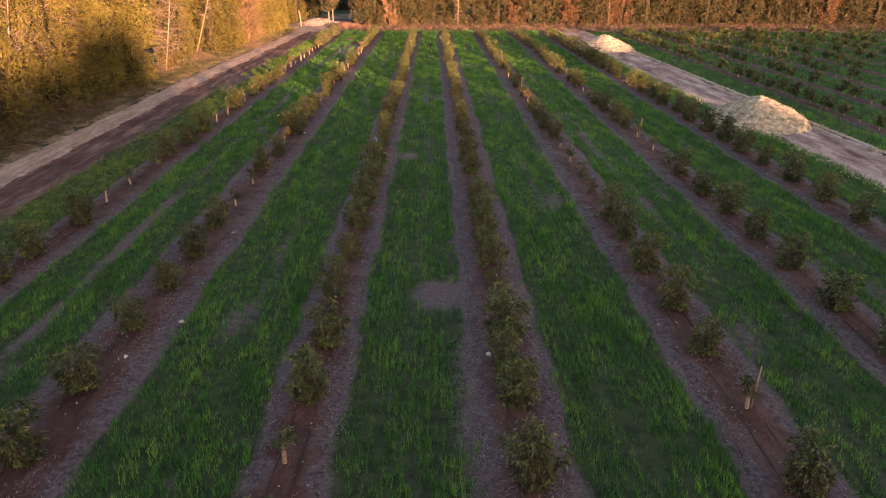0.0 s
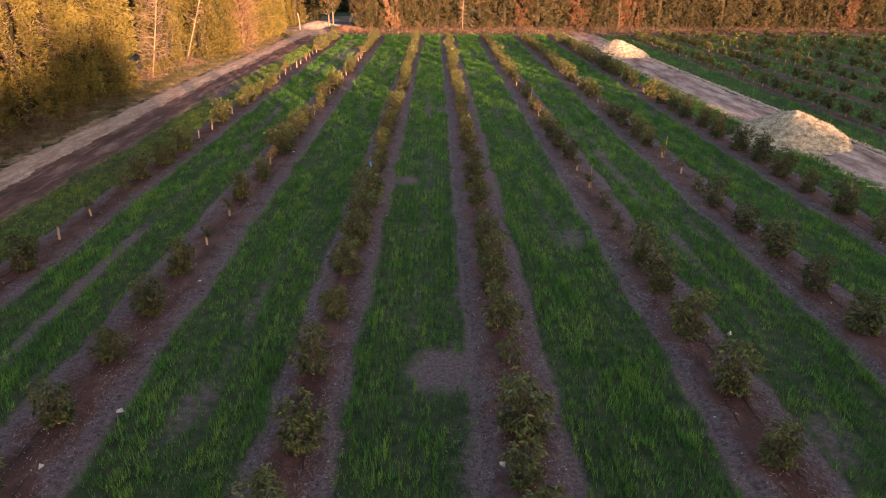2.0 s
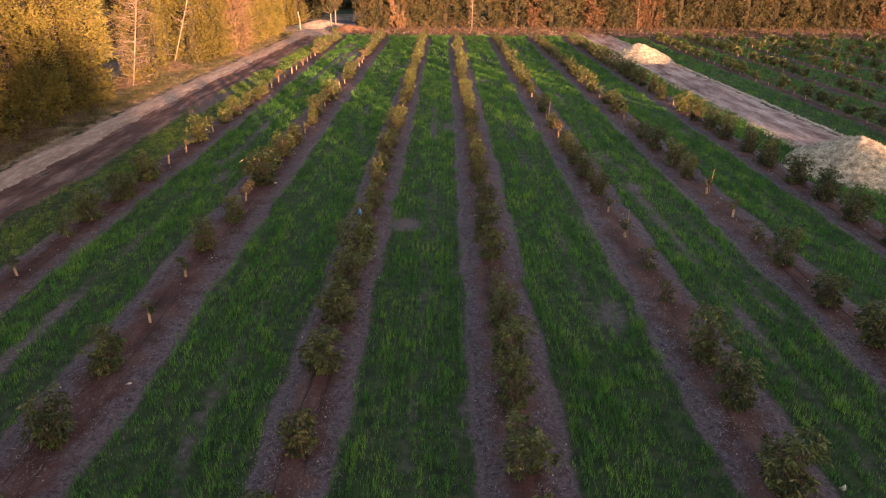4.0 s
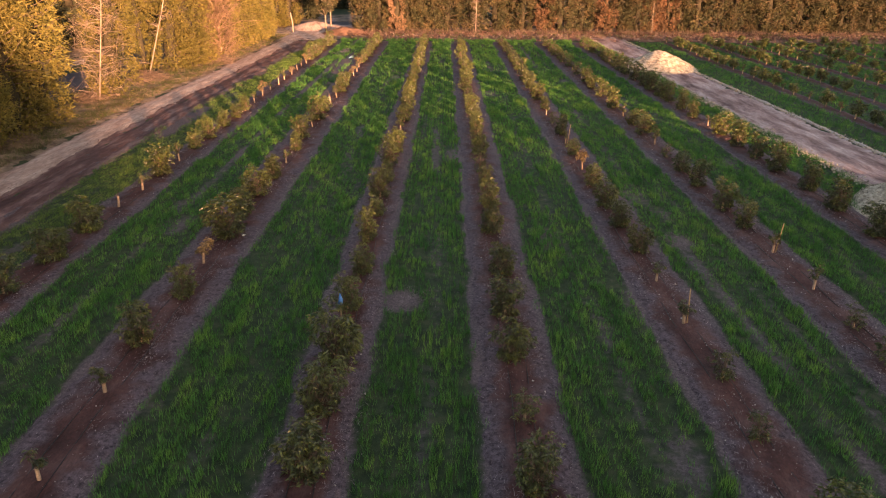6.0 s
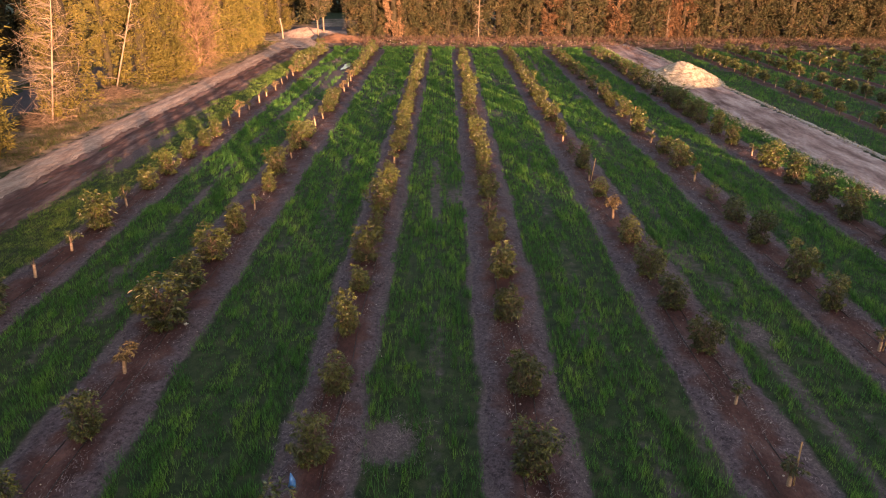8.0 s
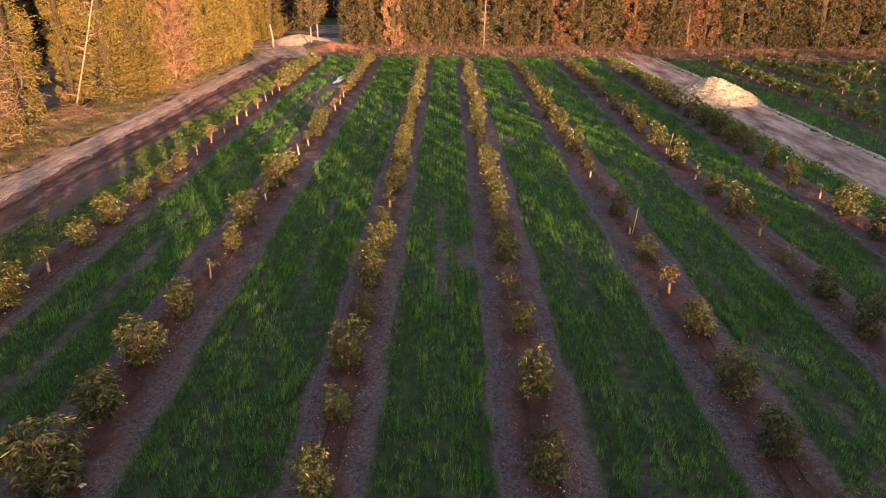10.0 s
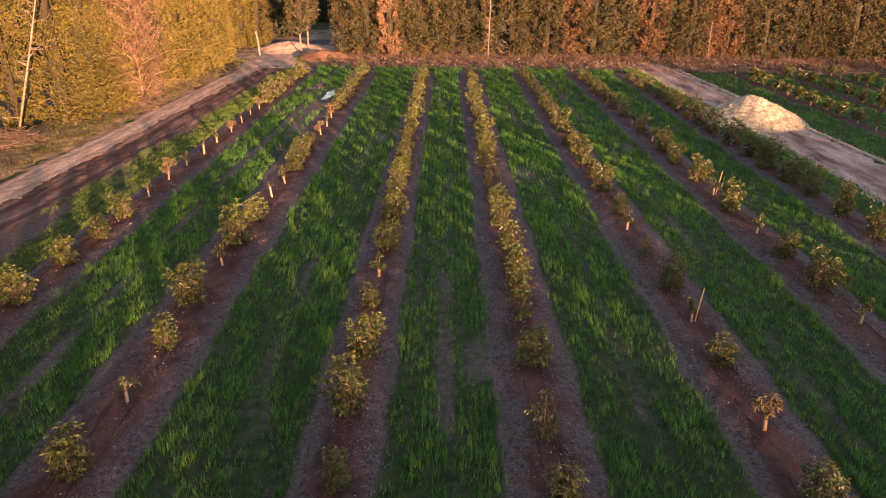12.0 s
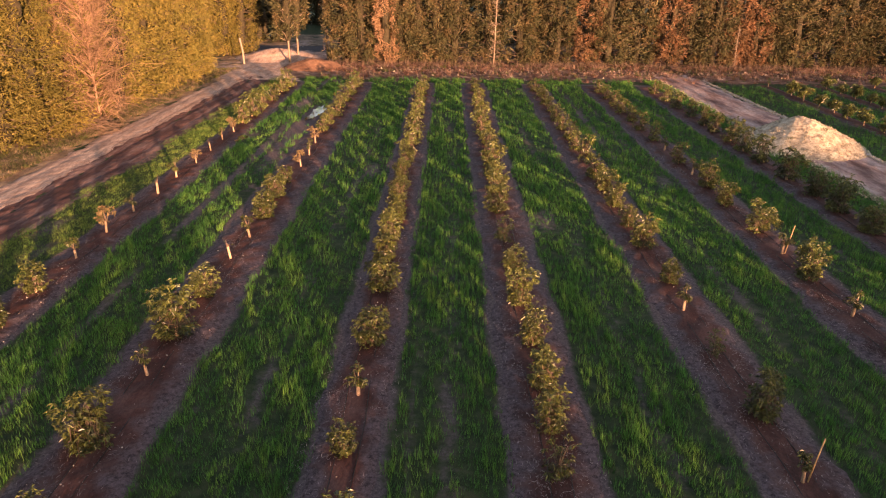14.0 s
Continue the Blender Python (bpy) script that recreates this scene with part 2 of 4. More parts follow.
def lattice(nu, nv):
    """Triangles of a grid of nu by nv corners."""
    i = np.arange((nu - 1) * (nv - 1))
    a = (i // (nv - 1)) * nv + i % (nv - 1)
    return np.concatenate([np.stack([a, a + nv, a + nv + 1], 1), np.stack([a, a + nv + 1, a + 1], 1)])


def strip(name, x_of, half_of, y0, y1, height, material, across=13, step=0.3, rough=0.03, label="", category="", ruts=0.0, seed=0.0):
    """A long low ribbon of earth along y: arched in section, with ragged edges that dip under the ground."""
    ys = np.arange(y0, y1, step)
    u = np.linspace(-1, 1, across)
    U, Y = np.meshgrid(u, ys)
    edge = 1 + 0.15 * waves(np.sign(U) * 3 + 0 * Y, Y * 1.3, seed) + 0.14 * waves(U * 0 + np.sign(U) * 9, Y * 4.1, seed) + 0.08 * waves(np.sign(U) * 5, Y * 11, seed) + 0.06 * waves(np.sign(U) * 5, Y * 23, seed)
    X = x_of(Y) + U * half_of(Y) * edge
    Z = height * (1 - np.abs(U) ** 4) - 0.035 * (np.abs(U) > 0.99) + rough * waves(X * 3.1, Y * 2.7, seed) * (1 - np.abs(U) ** 6)
    Z += rough * 0.6 * waves(X * 9.7, Y * 8.3, seed + 2) * (1 - np.abs(U) ** 6)
    if ruts:
        for c in (-0.45, 0.42):
            Z -= ruts * np.exp(-((U - c + 0.05 * np.sin(Y * 0.2)) / 0.12) ** 2)
    me = fast_mesh(name, np.stack([X, Y, Z], -1).reshape(-1, 3), lattice(len(ys), across), material, True)
    me.attributes.new("across", "FLOAT", "POINT").data.foreach_set("value", np.abs(U).ravel().astype(np.float32))
    return tagged(new(name, me), label, category, kind="structure")


# ---- plan of the orchard ----
ROWS = {  # name: x at y = 0, drift of x per metre of y
    "l3": (-15.85, 0.002), "l2": (-9.3, 0.0), "l1": (-2.9, 0.0), "r1": (2.95, -0.009),
    "r2": (9.15, -0.013), "r3": (14.95, -0.013), "r4": (20.9, -0.02)}
FIELD_END = 115.0
BED_HALF = {"l3": 1.0, "l2": 1.3, "l1": 0.95, "r1": 1.15, "r2": 1.1, "r3": 1.05, "r4": 1.0}


def row_x(name, y):
    a, b = ROWS[name]
    return a + b * y


def road_mid(y):
    return -23.9 + 0.032 * np.maximum(0, y - 66)


def track_mid(y):
    return 26.6 - 0.042 * (y - 40)


# ---- ground ----
xs = np.concatenate([[-3000, -900, -350, -150, -80, -50, -40, -32, -26], np.arange(-22, 28, 0.3), np.arange(28, 110, 3.0), [150, 350, 900, 3000]])
ys = np.concatenate([[-3000, -900, -300, -100, -50, -20, -10], np.arange(-2, 118, 0.6), [120, 124, 128, 136, 180, 350, 900, 3000]])
BARE = [(-19.3, 66.0, 0.9, 6.5), (-11.4, 95.5, 0.8, 11.0), (-12.9, 104.0, 0.8, 4.0), (0.9, 18.5, 1.3, 1.5), (2.0, 12.0, 0.8, 6.0), (-1.3, 37.6, 0.9, 0.9), (10.9, 43.5, 0.6, 1.1)]   # worn spots: x, y, half sizes


TRACKS = [((-0.15, 1.15, 0.34), (1.5, 0.45, 0.3)), ((0.45, 0.6, 0.4), (-1.1, 0.4, 0.3)), ((0.1, 0.68, 0.42), (-0.95, 0.45, 0.25)), ((0.1, 0.6, 0.35), (1.3, 0.4, 0.3)),
          ((-0.6, 0.78, 0.4), (0.8, 0.55, 0.35)), ((0.1, 0.5, 0.4), (-0.9, 0.4, 0.3))]      # wheel tracks of each alley: offset from its middle, wear, half width


def worn(x, y):
    """How worn the grass is at a place, 0 to 1: in the worn spots and along the wheel tracks of the alleys."""
    w = 0 * x
    for bx, by, bw, bl in BARE:
        w = np.maximum(w, 1.1 * np.exp(-(((x - bx) / bw) ** 2 + ((y - by) / bl) ** 2) ** 1.4) * np.clip(0.9 + 0.4 * waves(x * 3.3, y * 3.1, bx), 0.4, 1.2))
    keys = list(ROWS)
    for i, (a, b) in enumerate(zip(keys, keys[1:])):
        mid = (row_x(a, y) + row_x(b, y)) / 2
        along = np.clip(0.75 + 0.7 * waves(0 * x + i * 7, y * 0.3, i * 2.3), 0.2, 1) * np.clip(0.85 + 0.5 * waves(x * 2.3, y * 1.4, i), 0, 1)
        for off, much, half in TRACKS[i]:
            w = np.maximum(w, much * along * np.exp(-((x - mid - off - 0.12 * np.sin(y * 0.15 + i)) / half) ** 2))
    w = np.maximum(w, np.clip(waves(x * 1.1 + 3, y * 0.55, 1.3) * 1.6 - 0.78, 0, 0.6))
    rim = x - road_mid(y) - 4.0      # thin grass beside the road
    w = np.maximum(w, np.clip(0.5 - rim / 1.5 + 0.5 * waves(x * 1.9, y * 0.9, 4.0), 0, 0.9) * (rim > -2) * (rim < 3.4))
    for key in keys:
        off = np.abs(x - row_x(key, y)) - BED_HALF[key] - 0.18 * waves(0 * x + 5, y * 1.9, len(key))
        w = np.maximum(w, np.clip(0.9 - off / 0.32, 0, 1.2) * (y < FIELD_END + 1))
    return w


X, Y = np.meshgrid(xs, ys)
Z = 0.014 * waves(X * 1.3, Y * 1.1) * ((np.abs(X) < 120) & (np.abs(Y) < 140))
me = fast_mesh("ground", np.stack([X, Y, Z], -1).reshape(-1, 3), lattice(len(ys), len(xs)), MAT_GROUND, True)
me.attributes.new("worn", "FLOAT", "POINT").data.foreach_set("value", worn(X, Y).ravel().astype(np.float32))
ground = new("ground", me)
tagged(ground, "flat orchard ground of thin grass over brown soil", "ground", kind="structure")

for i, key in enumerate(ROWS):
    strip("planting_bed", lambda y, k=key: row_x(k, y), lambda y, k=key: BED_HALF[k] + 0 * y, -14, FIELD_END, 0.08, MAT_BED, across=19, step=0.2, rough=0.045, seed=i * 1.7,
          label="low planting bed of red-brown soil and straw mulch", category="planting bed")
ORCHARD_ROWS = 10
for k in range(ORCHARD_ROWS):
    x0 = 33.4 + 5.35 * k
    strip("planting_bed", lambda y, a=x0: a - 0.02 * y, lambda y: 0.8 + 0 * y, max(10, x0 * 1.3 - 18), FIELD_END + 2, 0.07, MAT_BED, across=9, step=0.6, seed=20 + k,
          label="low planting bed of red-brown soil and straw mulch", category="planting bed")
strip("road", lambda y: road_mid(y) + 0.15, lambda y: 1.3 + 0 * y, -60, 150, 0.06, MAT_ROAD, across=21, step=0.2, rough=0.02, ruts=0.03, seed=4.0,
      label="pale rutted dirt road beside the windbreak", category="road")
strip("road", lambda y: road_mid(y) + 2.55, lambda y: 1.6 + 0 * y, -60, 118, 0.058, MAT_DARK, across=25, step=0.2, rough=0.03, ruts=0.05, seed=6.0,
      label="strip of dark churned earth along the dirt road", category="road verge")
strip("road", track_mid, lambda y: 2.4 + 0 * y, -30, 123, 0.09, MAT_TRACK, across=31, rough=0.025, ruts=0.045, seed=8.0,
      label="pale sandy track between the two orchards", category="track")
strip("verge", lambda y: road_mid(y) - 4.2, lambda y: 3.4 + 0 * y, -20, 138, 0.05, MAT_SCRUB, across=25, step=0.5, rough=0.09, seed=9.0,
      label="rough verge of dry scrub and litter under the trees", category="verge")
strip("road", lambda y: road_mid(y) + 0.9, lambda y: 6.2 + 0 * y, 116, 139, 0.05, MAT_ROAD, across=31, rough=0.04, seed=11.0,
      label="pale trodden earth yard at the road's end", category="yard")
for name, x0, x1, y0, y1, mat, text in (("ground_end", -19, 96, 117.2, 136, MAT_BRUSH, "bare brown earth at the field's end below the windbreak"),
                                        ("verge", -60, 110, 143.6, 158, MAT_SCRUB, "dark litter under the trees beyond the lane"),
                                        ("verge", -56, -40.8, 5, 143, MAT_SCRUB, "dark litter under the trees beyond the lane")):
    U, W = np.meshgrid(np.linspace(0, 1, 240), np.linspace(0, 1, 22))
    X, Y = x0 + (x1 - x0) * U, y0 + (y1 - y0) * W
    Y = Y + (1 - W) ** 4 * (1.3 * waves(X * 0.9, 0 * X, 3.0) + 0.9 * waves(X * 3.1, 0 * X, 5.0))
    Z = 0.03 + 0.07 * waves(X * 2.0, Y * 2.0, 2.0) * np.minimum(1, W * 4) - 0.05 * (W == 0)
    tagged(new(name, fast_mesh(name, np.stack([X, Y, Z], -1).reshape(-1, 3), lattice(22, 240), mat, True)), text, "ground", kind="structure")

# ---- grass ----


def blades(points, length, width, per, lean=0.55, gen=rng, scatter=(0.10, 0.10)):
    """Tufts of bent tapering blades at the given points (n, 3)."""
    n = len(points) * per
    base = np.repeat(points, per, 0) + np.concatenate([gen.normal(0, 1, (n, 2)) * scatter, np.zeros((n, 1))], 1)
    az = gen.uniform(0, 2 * np.pi, n)
    ln = np.repeat(length, per) * gen.uniform(0.6, 1.25, n)
    le = gen.uniform(0.1, lean, n) * ln
    d = np.stack([np.cos(az), np.sin(az), np.zeros(n)], 1)
    s = np.stack([-np.sin(az), np.cos(az), np.zeros(n)], 1) * (np.repeat(width, per) * 0.5)[:, None]
    up = np.array([0, 0, 1.0])
    tip = base + d * le[:, None] + up * (ln * 0.92)[:, None]
    V = np.stack([base - s, base + s, tip], 1).reshape(-1, 3)
    T = np.arange(n * 3).reshape(-1, 3)
    return V, T


def grass_strip(left, right, y0, y1, dense, big=1.0, seed=1, per=8, mat=MAT_GRASS, label="lush green grass alley between planting beds"):
    """Grass of one alley; left and right give its edges' x at y."""
    g = np.random.default_rng(seed)
    wide = float(right(50) - left(50))
    n = int(wide * (y1 - y0) * dense)
    y = g.uniform(y0, y1, n)
    u = g.uniform(0, 1, n)
    x = left(y) + (right(y) - left(y)) * u
    x = np.where(g.uniform(0, 1, n) < 0.75, np.round(x / 0.21) * 0.21 + 0.03 * waves(x * 0, y * 0.5, seed), x)      # sown in drills
    keep = 0.80 + 0.3 * waves(x * 1.1, y * 0.4, seed) + 0.3 * waves(x * 3.1, y * 1.0, seed + 1)
    keep -= 0.95 * worn(x, y)
    ok = g.uniform(0, 1, n) < keep
    x, y = x[ok], y[ok]
    pts = np.stack([x, y, np.full(len(x), -0.01)], 1)
    tall = 0.24 * np.clip(1 + 0.55 * waves(x * 2.2, y * 1.0, seed + 5) + 0.35 * waves(x * 6.1, y * 2.9, seed + 7), 0.35, 2) * big
    V, T = blades(pts, tall, np.full(len(x), 0.016 * big), per, lean=0.5, gen=g, scatter=(0.045, 0.12))
    ob = new("grass", fast_mesh("grass", V, T, mat))
    tagged(ob, label, "grass", kind="stuff")


names = list(ROWS)
EDGES = [(lambda y: road_mid(y) + 3.7, lambda y: row_x("l3", y) - 0.85)]
for a, b in zip(names, names[1:]):
    EDGES.append((lambda y, a=a: row_x(a, y) + BED_HALF[a] - 0.42, lambda y, b=b: row_x(b, y) - BED_HALF[b] + 0.42))
EDGES.append((lambda y: row_x("r4", y) + 0.8, lambda y: track_mid(y) - 2.2))
grass_strip(*EDGES[0], 5.5, FIELD_END + 3, 56, 0.65, 40, 11, MAT_DRYGRASS, "thin yellowing grass between the churned earth and a bed")
for i, (le, ri) in enumerate(EDGES[1:], 1):
    grass_strip(le, ri, 5.5, 82.0, 34, 1.0, 40 + i, 12)
    grass_strip(le, ri, 82.0, FIELD_END + 3, 26, 1.25, 60 + i, 9)
for k in range(ORCHARD_ROWS):
    x0 = 33.4 + 5.35 * k
    if k == 0:
        grass_strip(lambda y: track_mid(y) + 2.7, lambda y, a=x0: a - 0.02 * y - 0.6, 30, FIELD_END + 1, 20, 1.2, 80, 7)
    grass_strip(lambda y, a=x0: a - 0.02 * y + 0.6, lambda y, a=x0: a - 0.02 * y + 4.75, max(10, x0 * 1.3 - 18), FIELD_END + 1, 17, 1.3, 81 + k, 6)

# straw litter on the beds
for i, key in enumerate(ROWS):
    g = np.random.default_rng(120 + i)
    n = 30000
    y = 4 + 88 * g.uniform(0, 1, n) ** 1.25
    off = g.normal(0, 0.75, n)
    off = np.where(np.abs(off) < 0.25, off * 2.2, off)
    x = row_x(key, y) + np.clip(off, -1.7, 1.7)
    ok = g.uniform(0, 1, n) < 0.35 + 0.9 * waves(x * 2.1, y * 1.1, i * 3.0) + 0.3 * (np.abs(off) > 0.6)
    x, y, off = x[ok], y[ok], off[ok]
    n = len(x)
    az = g.normal(np.pi / 2, 0.9, n)
    ln, wd = g.uniform(0.02, 0.08, n), g.uniform(0.004, 0.008, n)
    d, s = np.stack([np.cos(az), np.sin(az)], 1) * ln[:, None], np.stack([-np.sin(az), np.cos(az)], 1) * wd[:, None]
    z = 0.075 * (1 - (np.abs(off) / 1.2) ** 4) + g.uniform(0.005, 0.04, n)
    p = np.stack([x, y], 1)
    V = np.stack([np.c_[p - d - s, z], np.c_[p - d + s, z], np.c_[p + d, z + g.uniform(-0.02, 0.03, n)]], 1).reshape(-1, 3)
    tagged(new("straw_litter", fast_mesh("straw_litter", V, np.arange(n * 3).reshape(-1, 3), MAT_STRAW)), "loose dry straw mulch on a planting bed", "straw", kind="stuff")

g = np.random.default_rng(140)
pts = np.concatenate([np.stack([bx + bw * 0.6 * g.normal(0, 1, int(500 * bw * bl)), by + bl * 0.6 * g.normal(0, 1, int(500 * bw * bl)), np.full(int(500 * bw * bl), 0.03)], 1) for bx, by, bw, bl in BARE[2:3] + BARE[4:]])
V, T = blades(pts, g.uniform(0.02, 0.06, len(pts)), np.full(len(pts), 0.009), 4, 4.0, g)
tagged(new("straw_litter", fast_mesh("straw_litter", V, T, MAT_STRAW)), "dead straw lying on a worn spot of an alley", "straw", kind="stuff")

# ---- building blocks of plants ----


def tube_mesh(points, radii, sides=6):
    """Corners and triangles of a tapering tube through the points."""
    P = np.asarray(points, float)
    R = np.asarray(radii, float)
    d = np.gradient(P, axis=0)
    d /= np.linalg.norm(d, axis=1)[:, None] + 1e-9
    ref = np.where(np.abs(d[:, 2:3]) > 0.9, [[1.0, 0, 0]], [[0, 0, 1.0]])
    a = np.cross(d, ref)
    a /= np.linalg.norm(a, axis=1)[:, None]
    b = np.cross(d, a)
    ang = np.arange(sides) / sides * 2 * np.pi
    V = P[:, None] + (a[:, None] * np.cos(ang)[None, :, None] + b[:, None] * np.sin(ang)[None, :, None]) * R[:, None, None]
    n = len(P)
    T = []
    for i in range(n - 1):
        for j in range(sides):
            q = (j + 1) % sides
            T += [(i * sides + j, i * sides + q, (i + 1) * sides + q), (i * sides + j, (i + 1) * sides + q, (i + 1) * sides + j)]
    for j in range(1, sides - 1):
        T += [((n - 1) * sides, (n - 1) * sides + j, (n - 1) * sides + j + 1), (0, j + 1, j)]
    return V.reshape(-1, 3), np.array(T)


def join(pieces):
    V, T, k = [], [], 0
    for v, t in pieces:
        V.append(v), T.append(t + k)
        k += len(v)
    return np.concatenate(V), np.concatenate(T)


def leaves(at, way, length, width, gen, fold=0.25, droop=0.5, spray=False):
    """Folded pointed leaves: each two halves along a bent midrib."""
    n = len(at)
    way = way / (np.linalg.norm(way, axis=1)[:, None] + 1e-9)
    side = np.cross(way, gen.normal(0, 1, (n, 3)))
    side /= np.linalg.norm(side, axis=1)[:, None] + 1e-9
    nor = np.cross(side, way)
    L, W = length[:, None], width[:, None]
    if spray:      # a slim pointed spray
        V = np.stack([at - side * W * 0.5, at + side * W * 0.5, at + way * L - np.array([0, 0, 1.0]) * L * droop * 0.35], 1).reshape(-1, 3)
        return V, np.arange(n * 3).reshape(-1, 3)
    mid = at + way * L * 0.45
    tip = at + way * L * 0.98 - np.array([0, 0, 1.0]) * L * droop * 0.35
    V = np.stack([at, mid - side * W * 0.5 + nor * W * fold, tip, mid + side * W * 0.5 + nor * W * fold], 1).reshape(-1, 3)
    k = np.arange(n)[:, None] * 4
    T = np.concatenate([k + [0, 2, 1], k + [0, 3, 2]])
    return V, T


def guard_mesh(h, r0, r1):
    """A hollow sleeve, slightly bent and flared, open at the top."""
    V, T = tube_mesh([(0, 0, -0.02), (0.005, 0, h * 0.5), (0.012, 0.004, h)], [r0, (r0 + r1) / 2, r1], 8)
    return fast_mesh("guard", V, T[:-12], MAT_GUARD)


def avocado(seed, wide, tall, tips, per, mat=MAT_LEAF, low=0.28, guard=0.34, label="", leaf=0.17, spray=False, lobes=6):
    """One young orchard tree: trunk with limbs, a lobed crown of shoots that each carry a whorl of long drooping leaves, and a sleeve round the trunk's foot."""
    g = np.random.default_rng(seed)
    root = thing("avocado_tree", label, "tree", "trees of the orchard rows")
    pieces = [tube_mesh([(0, 0, -0.05), (0.01, 0.01, low), (0.03, -0.02, tall * 0.5), (0.0, 0.02, tall * 0.72)], [0.035, 0.03, 0.02, 0.008])]
    half = np.array([wide / 2, wide / 2, (tall - low) / 2])
    middle = np.array([0, 0, low + (tall - low) * 0.48])
    az = np.arange(lobes) * 2.4 + g.uniform(0, 0.9, lobes)
    lift = np.linspace(-0.85, 0.85, lobes)[g.permutation(lobes)]
    flat = np.sqrt(np.maximum(0.3, 1 - lift ** 2)) * g.uniform(0.5, 1.0, lobes)
    heart = np.stack([np.cos(az) * flat, np.sin(az) * flat, lift], 1) * 0.6
    size = g.uniform(0.38, 0.6, lobes)
    k = g.choice(lobes, tips, p=size ** 2 / np.sum(size ** 2))
    d = g.normal(0, 1, (tips, 3)) + heart[k] * 0.7 + [0, 0, 0.05]
    d /= np.linalg.norm(d, axis=1)[:, None]
    P = middle + (heart[k] + d * (size[k] * g.uniform(0.55, 1.08, tips))[:, None]) * half
    P[:, 2] = np.maximum(P[:, 2], 0.13 + low * 0.5)
    skirt = (np.arange(tips) % 4 == 0) & (low < 0.3)      # low shoots that hide the foot
    round_ = g.uniform(0, 2 * np.pi, tips)
    reach = g.uniform(0.3, 0.62, tips) * wide / 2
    P = np.where(skirt[:, None], np.stack([np.cos(round_) * reach, np.sin(round_) * reach, g.uniform(0.16, 0.55, tips) * (0.6 + low)], 1), P)
    limb = [middle + h * half for h in heart]
    for i in range(lobes):
        foot = np.array([0.01, 0, low * 0.8 + 0.3 * max(limb[i][2] - low, 0)])
        pieces.append(tube_mesh([foot, foot * 0.4 + limb[i] * 0.6 - [0, 0, 0.03], limb[i]], [0.018, 0.013, 0.007], 4))
    for i in range(0, tips, 4):
        pieces.append(tube_mesh([limb[k[i]], P[i]], [0.007, 0.004], 3))
    child("trunk", fast_mesh("trunk", *join(pieces), MAT_BARK, True), root)
    n = tips * per
    at = np.repeat(P, per, 0) - np.repeat(d, per, 0) * g.uniform(0, 0.10, n)[:, None] + g.normal(0, 0.012, (n, 3))
    turn = g.uniform(0, 2 * np.pi, n)
    ring = np.stack([np.cos(turn), np.sin(turn), g.uniform(-1.0, 0.35, n)], 1)
    way = ring + np.repeat(d * [0.75, 0.75, 0.3], per, 0)
    ln = g.uniform(0.65, 1.2, n) * leaf
    V, T = leaves(at, way, ln, ln * g.uniform(0.22, 0.34, n), g, droop=0.7, spray=spray)
    child("crown", fast_mesh("crown", V, T, mat), root)
    if guard:
        child("guard", guard_mesh(guard, 0.05, 0.044), root, "cream sleeve round the trunk's foot")
    return root


FULL = "bushy young avocado tree growing on a mulched bed"
SMALL = "small avocado sapling in a cream trunk guard"
BAREL = "leafless sapling stub in a cream trunk guard"
DRY = "browning young avocado tree with a trunk guard"
full = [avocado(200 + i, 1.4, (1.55, 1.7, 1.45, 1.65, 1.5, 1.75, 1.5, 1.6, 1.6, 1.5)[i], 225 + 10 * (i % 4), 9, label=FULL, low=0.08 + 0.03 * (i % 3), guard=0.20 + 0.02 * i, leaf=0.135, lobes=7 + i % 4) for i in range(10)]
distant = [avocado(215 + i, 1.4, 1.5 + 0.05 * i, 110, 7, label=FULL, low=0.1, guard=0.26, leaf=0.18, lobes=8) for i in range(5)]
thin = [avocado(230 + i, 1.2, 1.4, 70, 8, leaf=0.14, lobes=6, low=0.18, label="thin-crowned young avocado tree on a mulched bed") for i in range(3)]
small = [avocado(240 + i, 0.62, 0.98, 26, 8, low=0.38, guard=0.36, label=SMALL, leaf=0.125, lobes=4) for i in range(4)]
bare = [avocado(250 + i, 0.5, 0.95, 6, 1, low=0.5, guard=0.55, label=BAREL, leaf=0.13, lobes=3) for i in range(2)]
dry = [avocado(260 + i, 0.95, 1.2, 34, 8, mat=MAT_LEAF_DRY, low=0.42, guard=0.5, label=DRY, leaf=0.15, lobes=4) for i in range(2)]
far = [avocado(270 + i, 1.35, 1.5, 100, 7, low=0.31, guard=0.4, lobes=9, label="young avocado tree in the neighbouring orchard", leaf=0.3, spray=True) for i in range(5)]
MOULDS = full + distant + thin + small + bare + dry + far


def stake_at(x, y, h, tilt):
    st = thing("wooden_stake", "slim wooden support stake beside a young tree", "stake", "stakes of the orchard rows")
    V, T = tube_mesh([(0, 0, -0.1), (0, 0, h * 0.5), (0.01, 0, h)], [0.022, 0.021, 0.018], 6)
    child("pole", fast_mesh("pole", V, T, MAT_STAKE), st)
    st.matrix_basis = pose(x, y, 0.06, 0, tilt, 0)


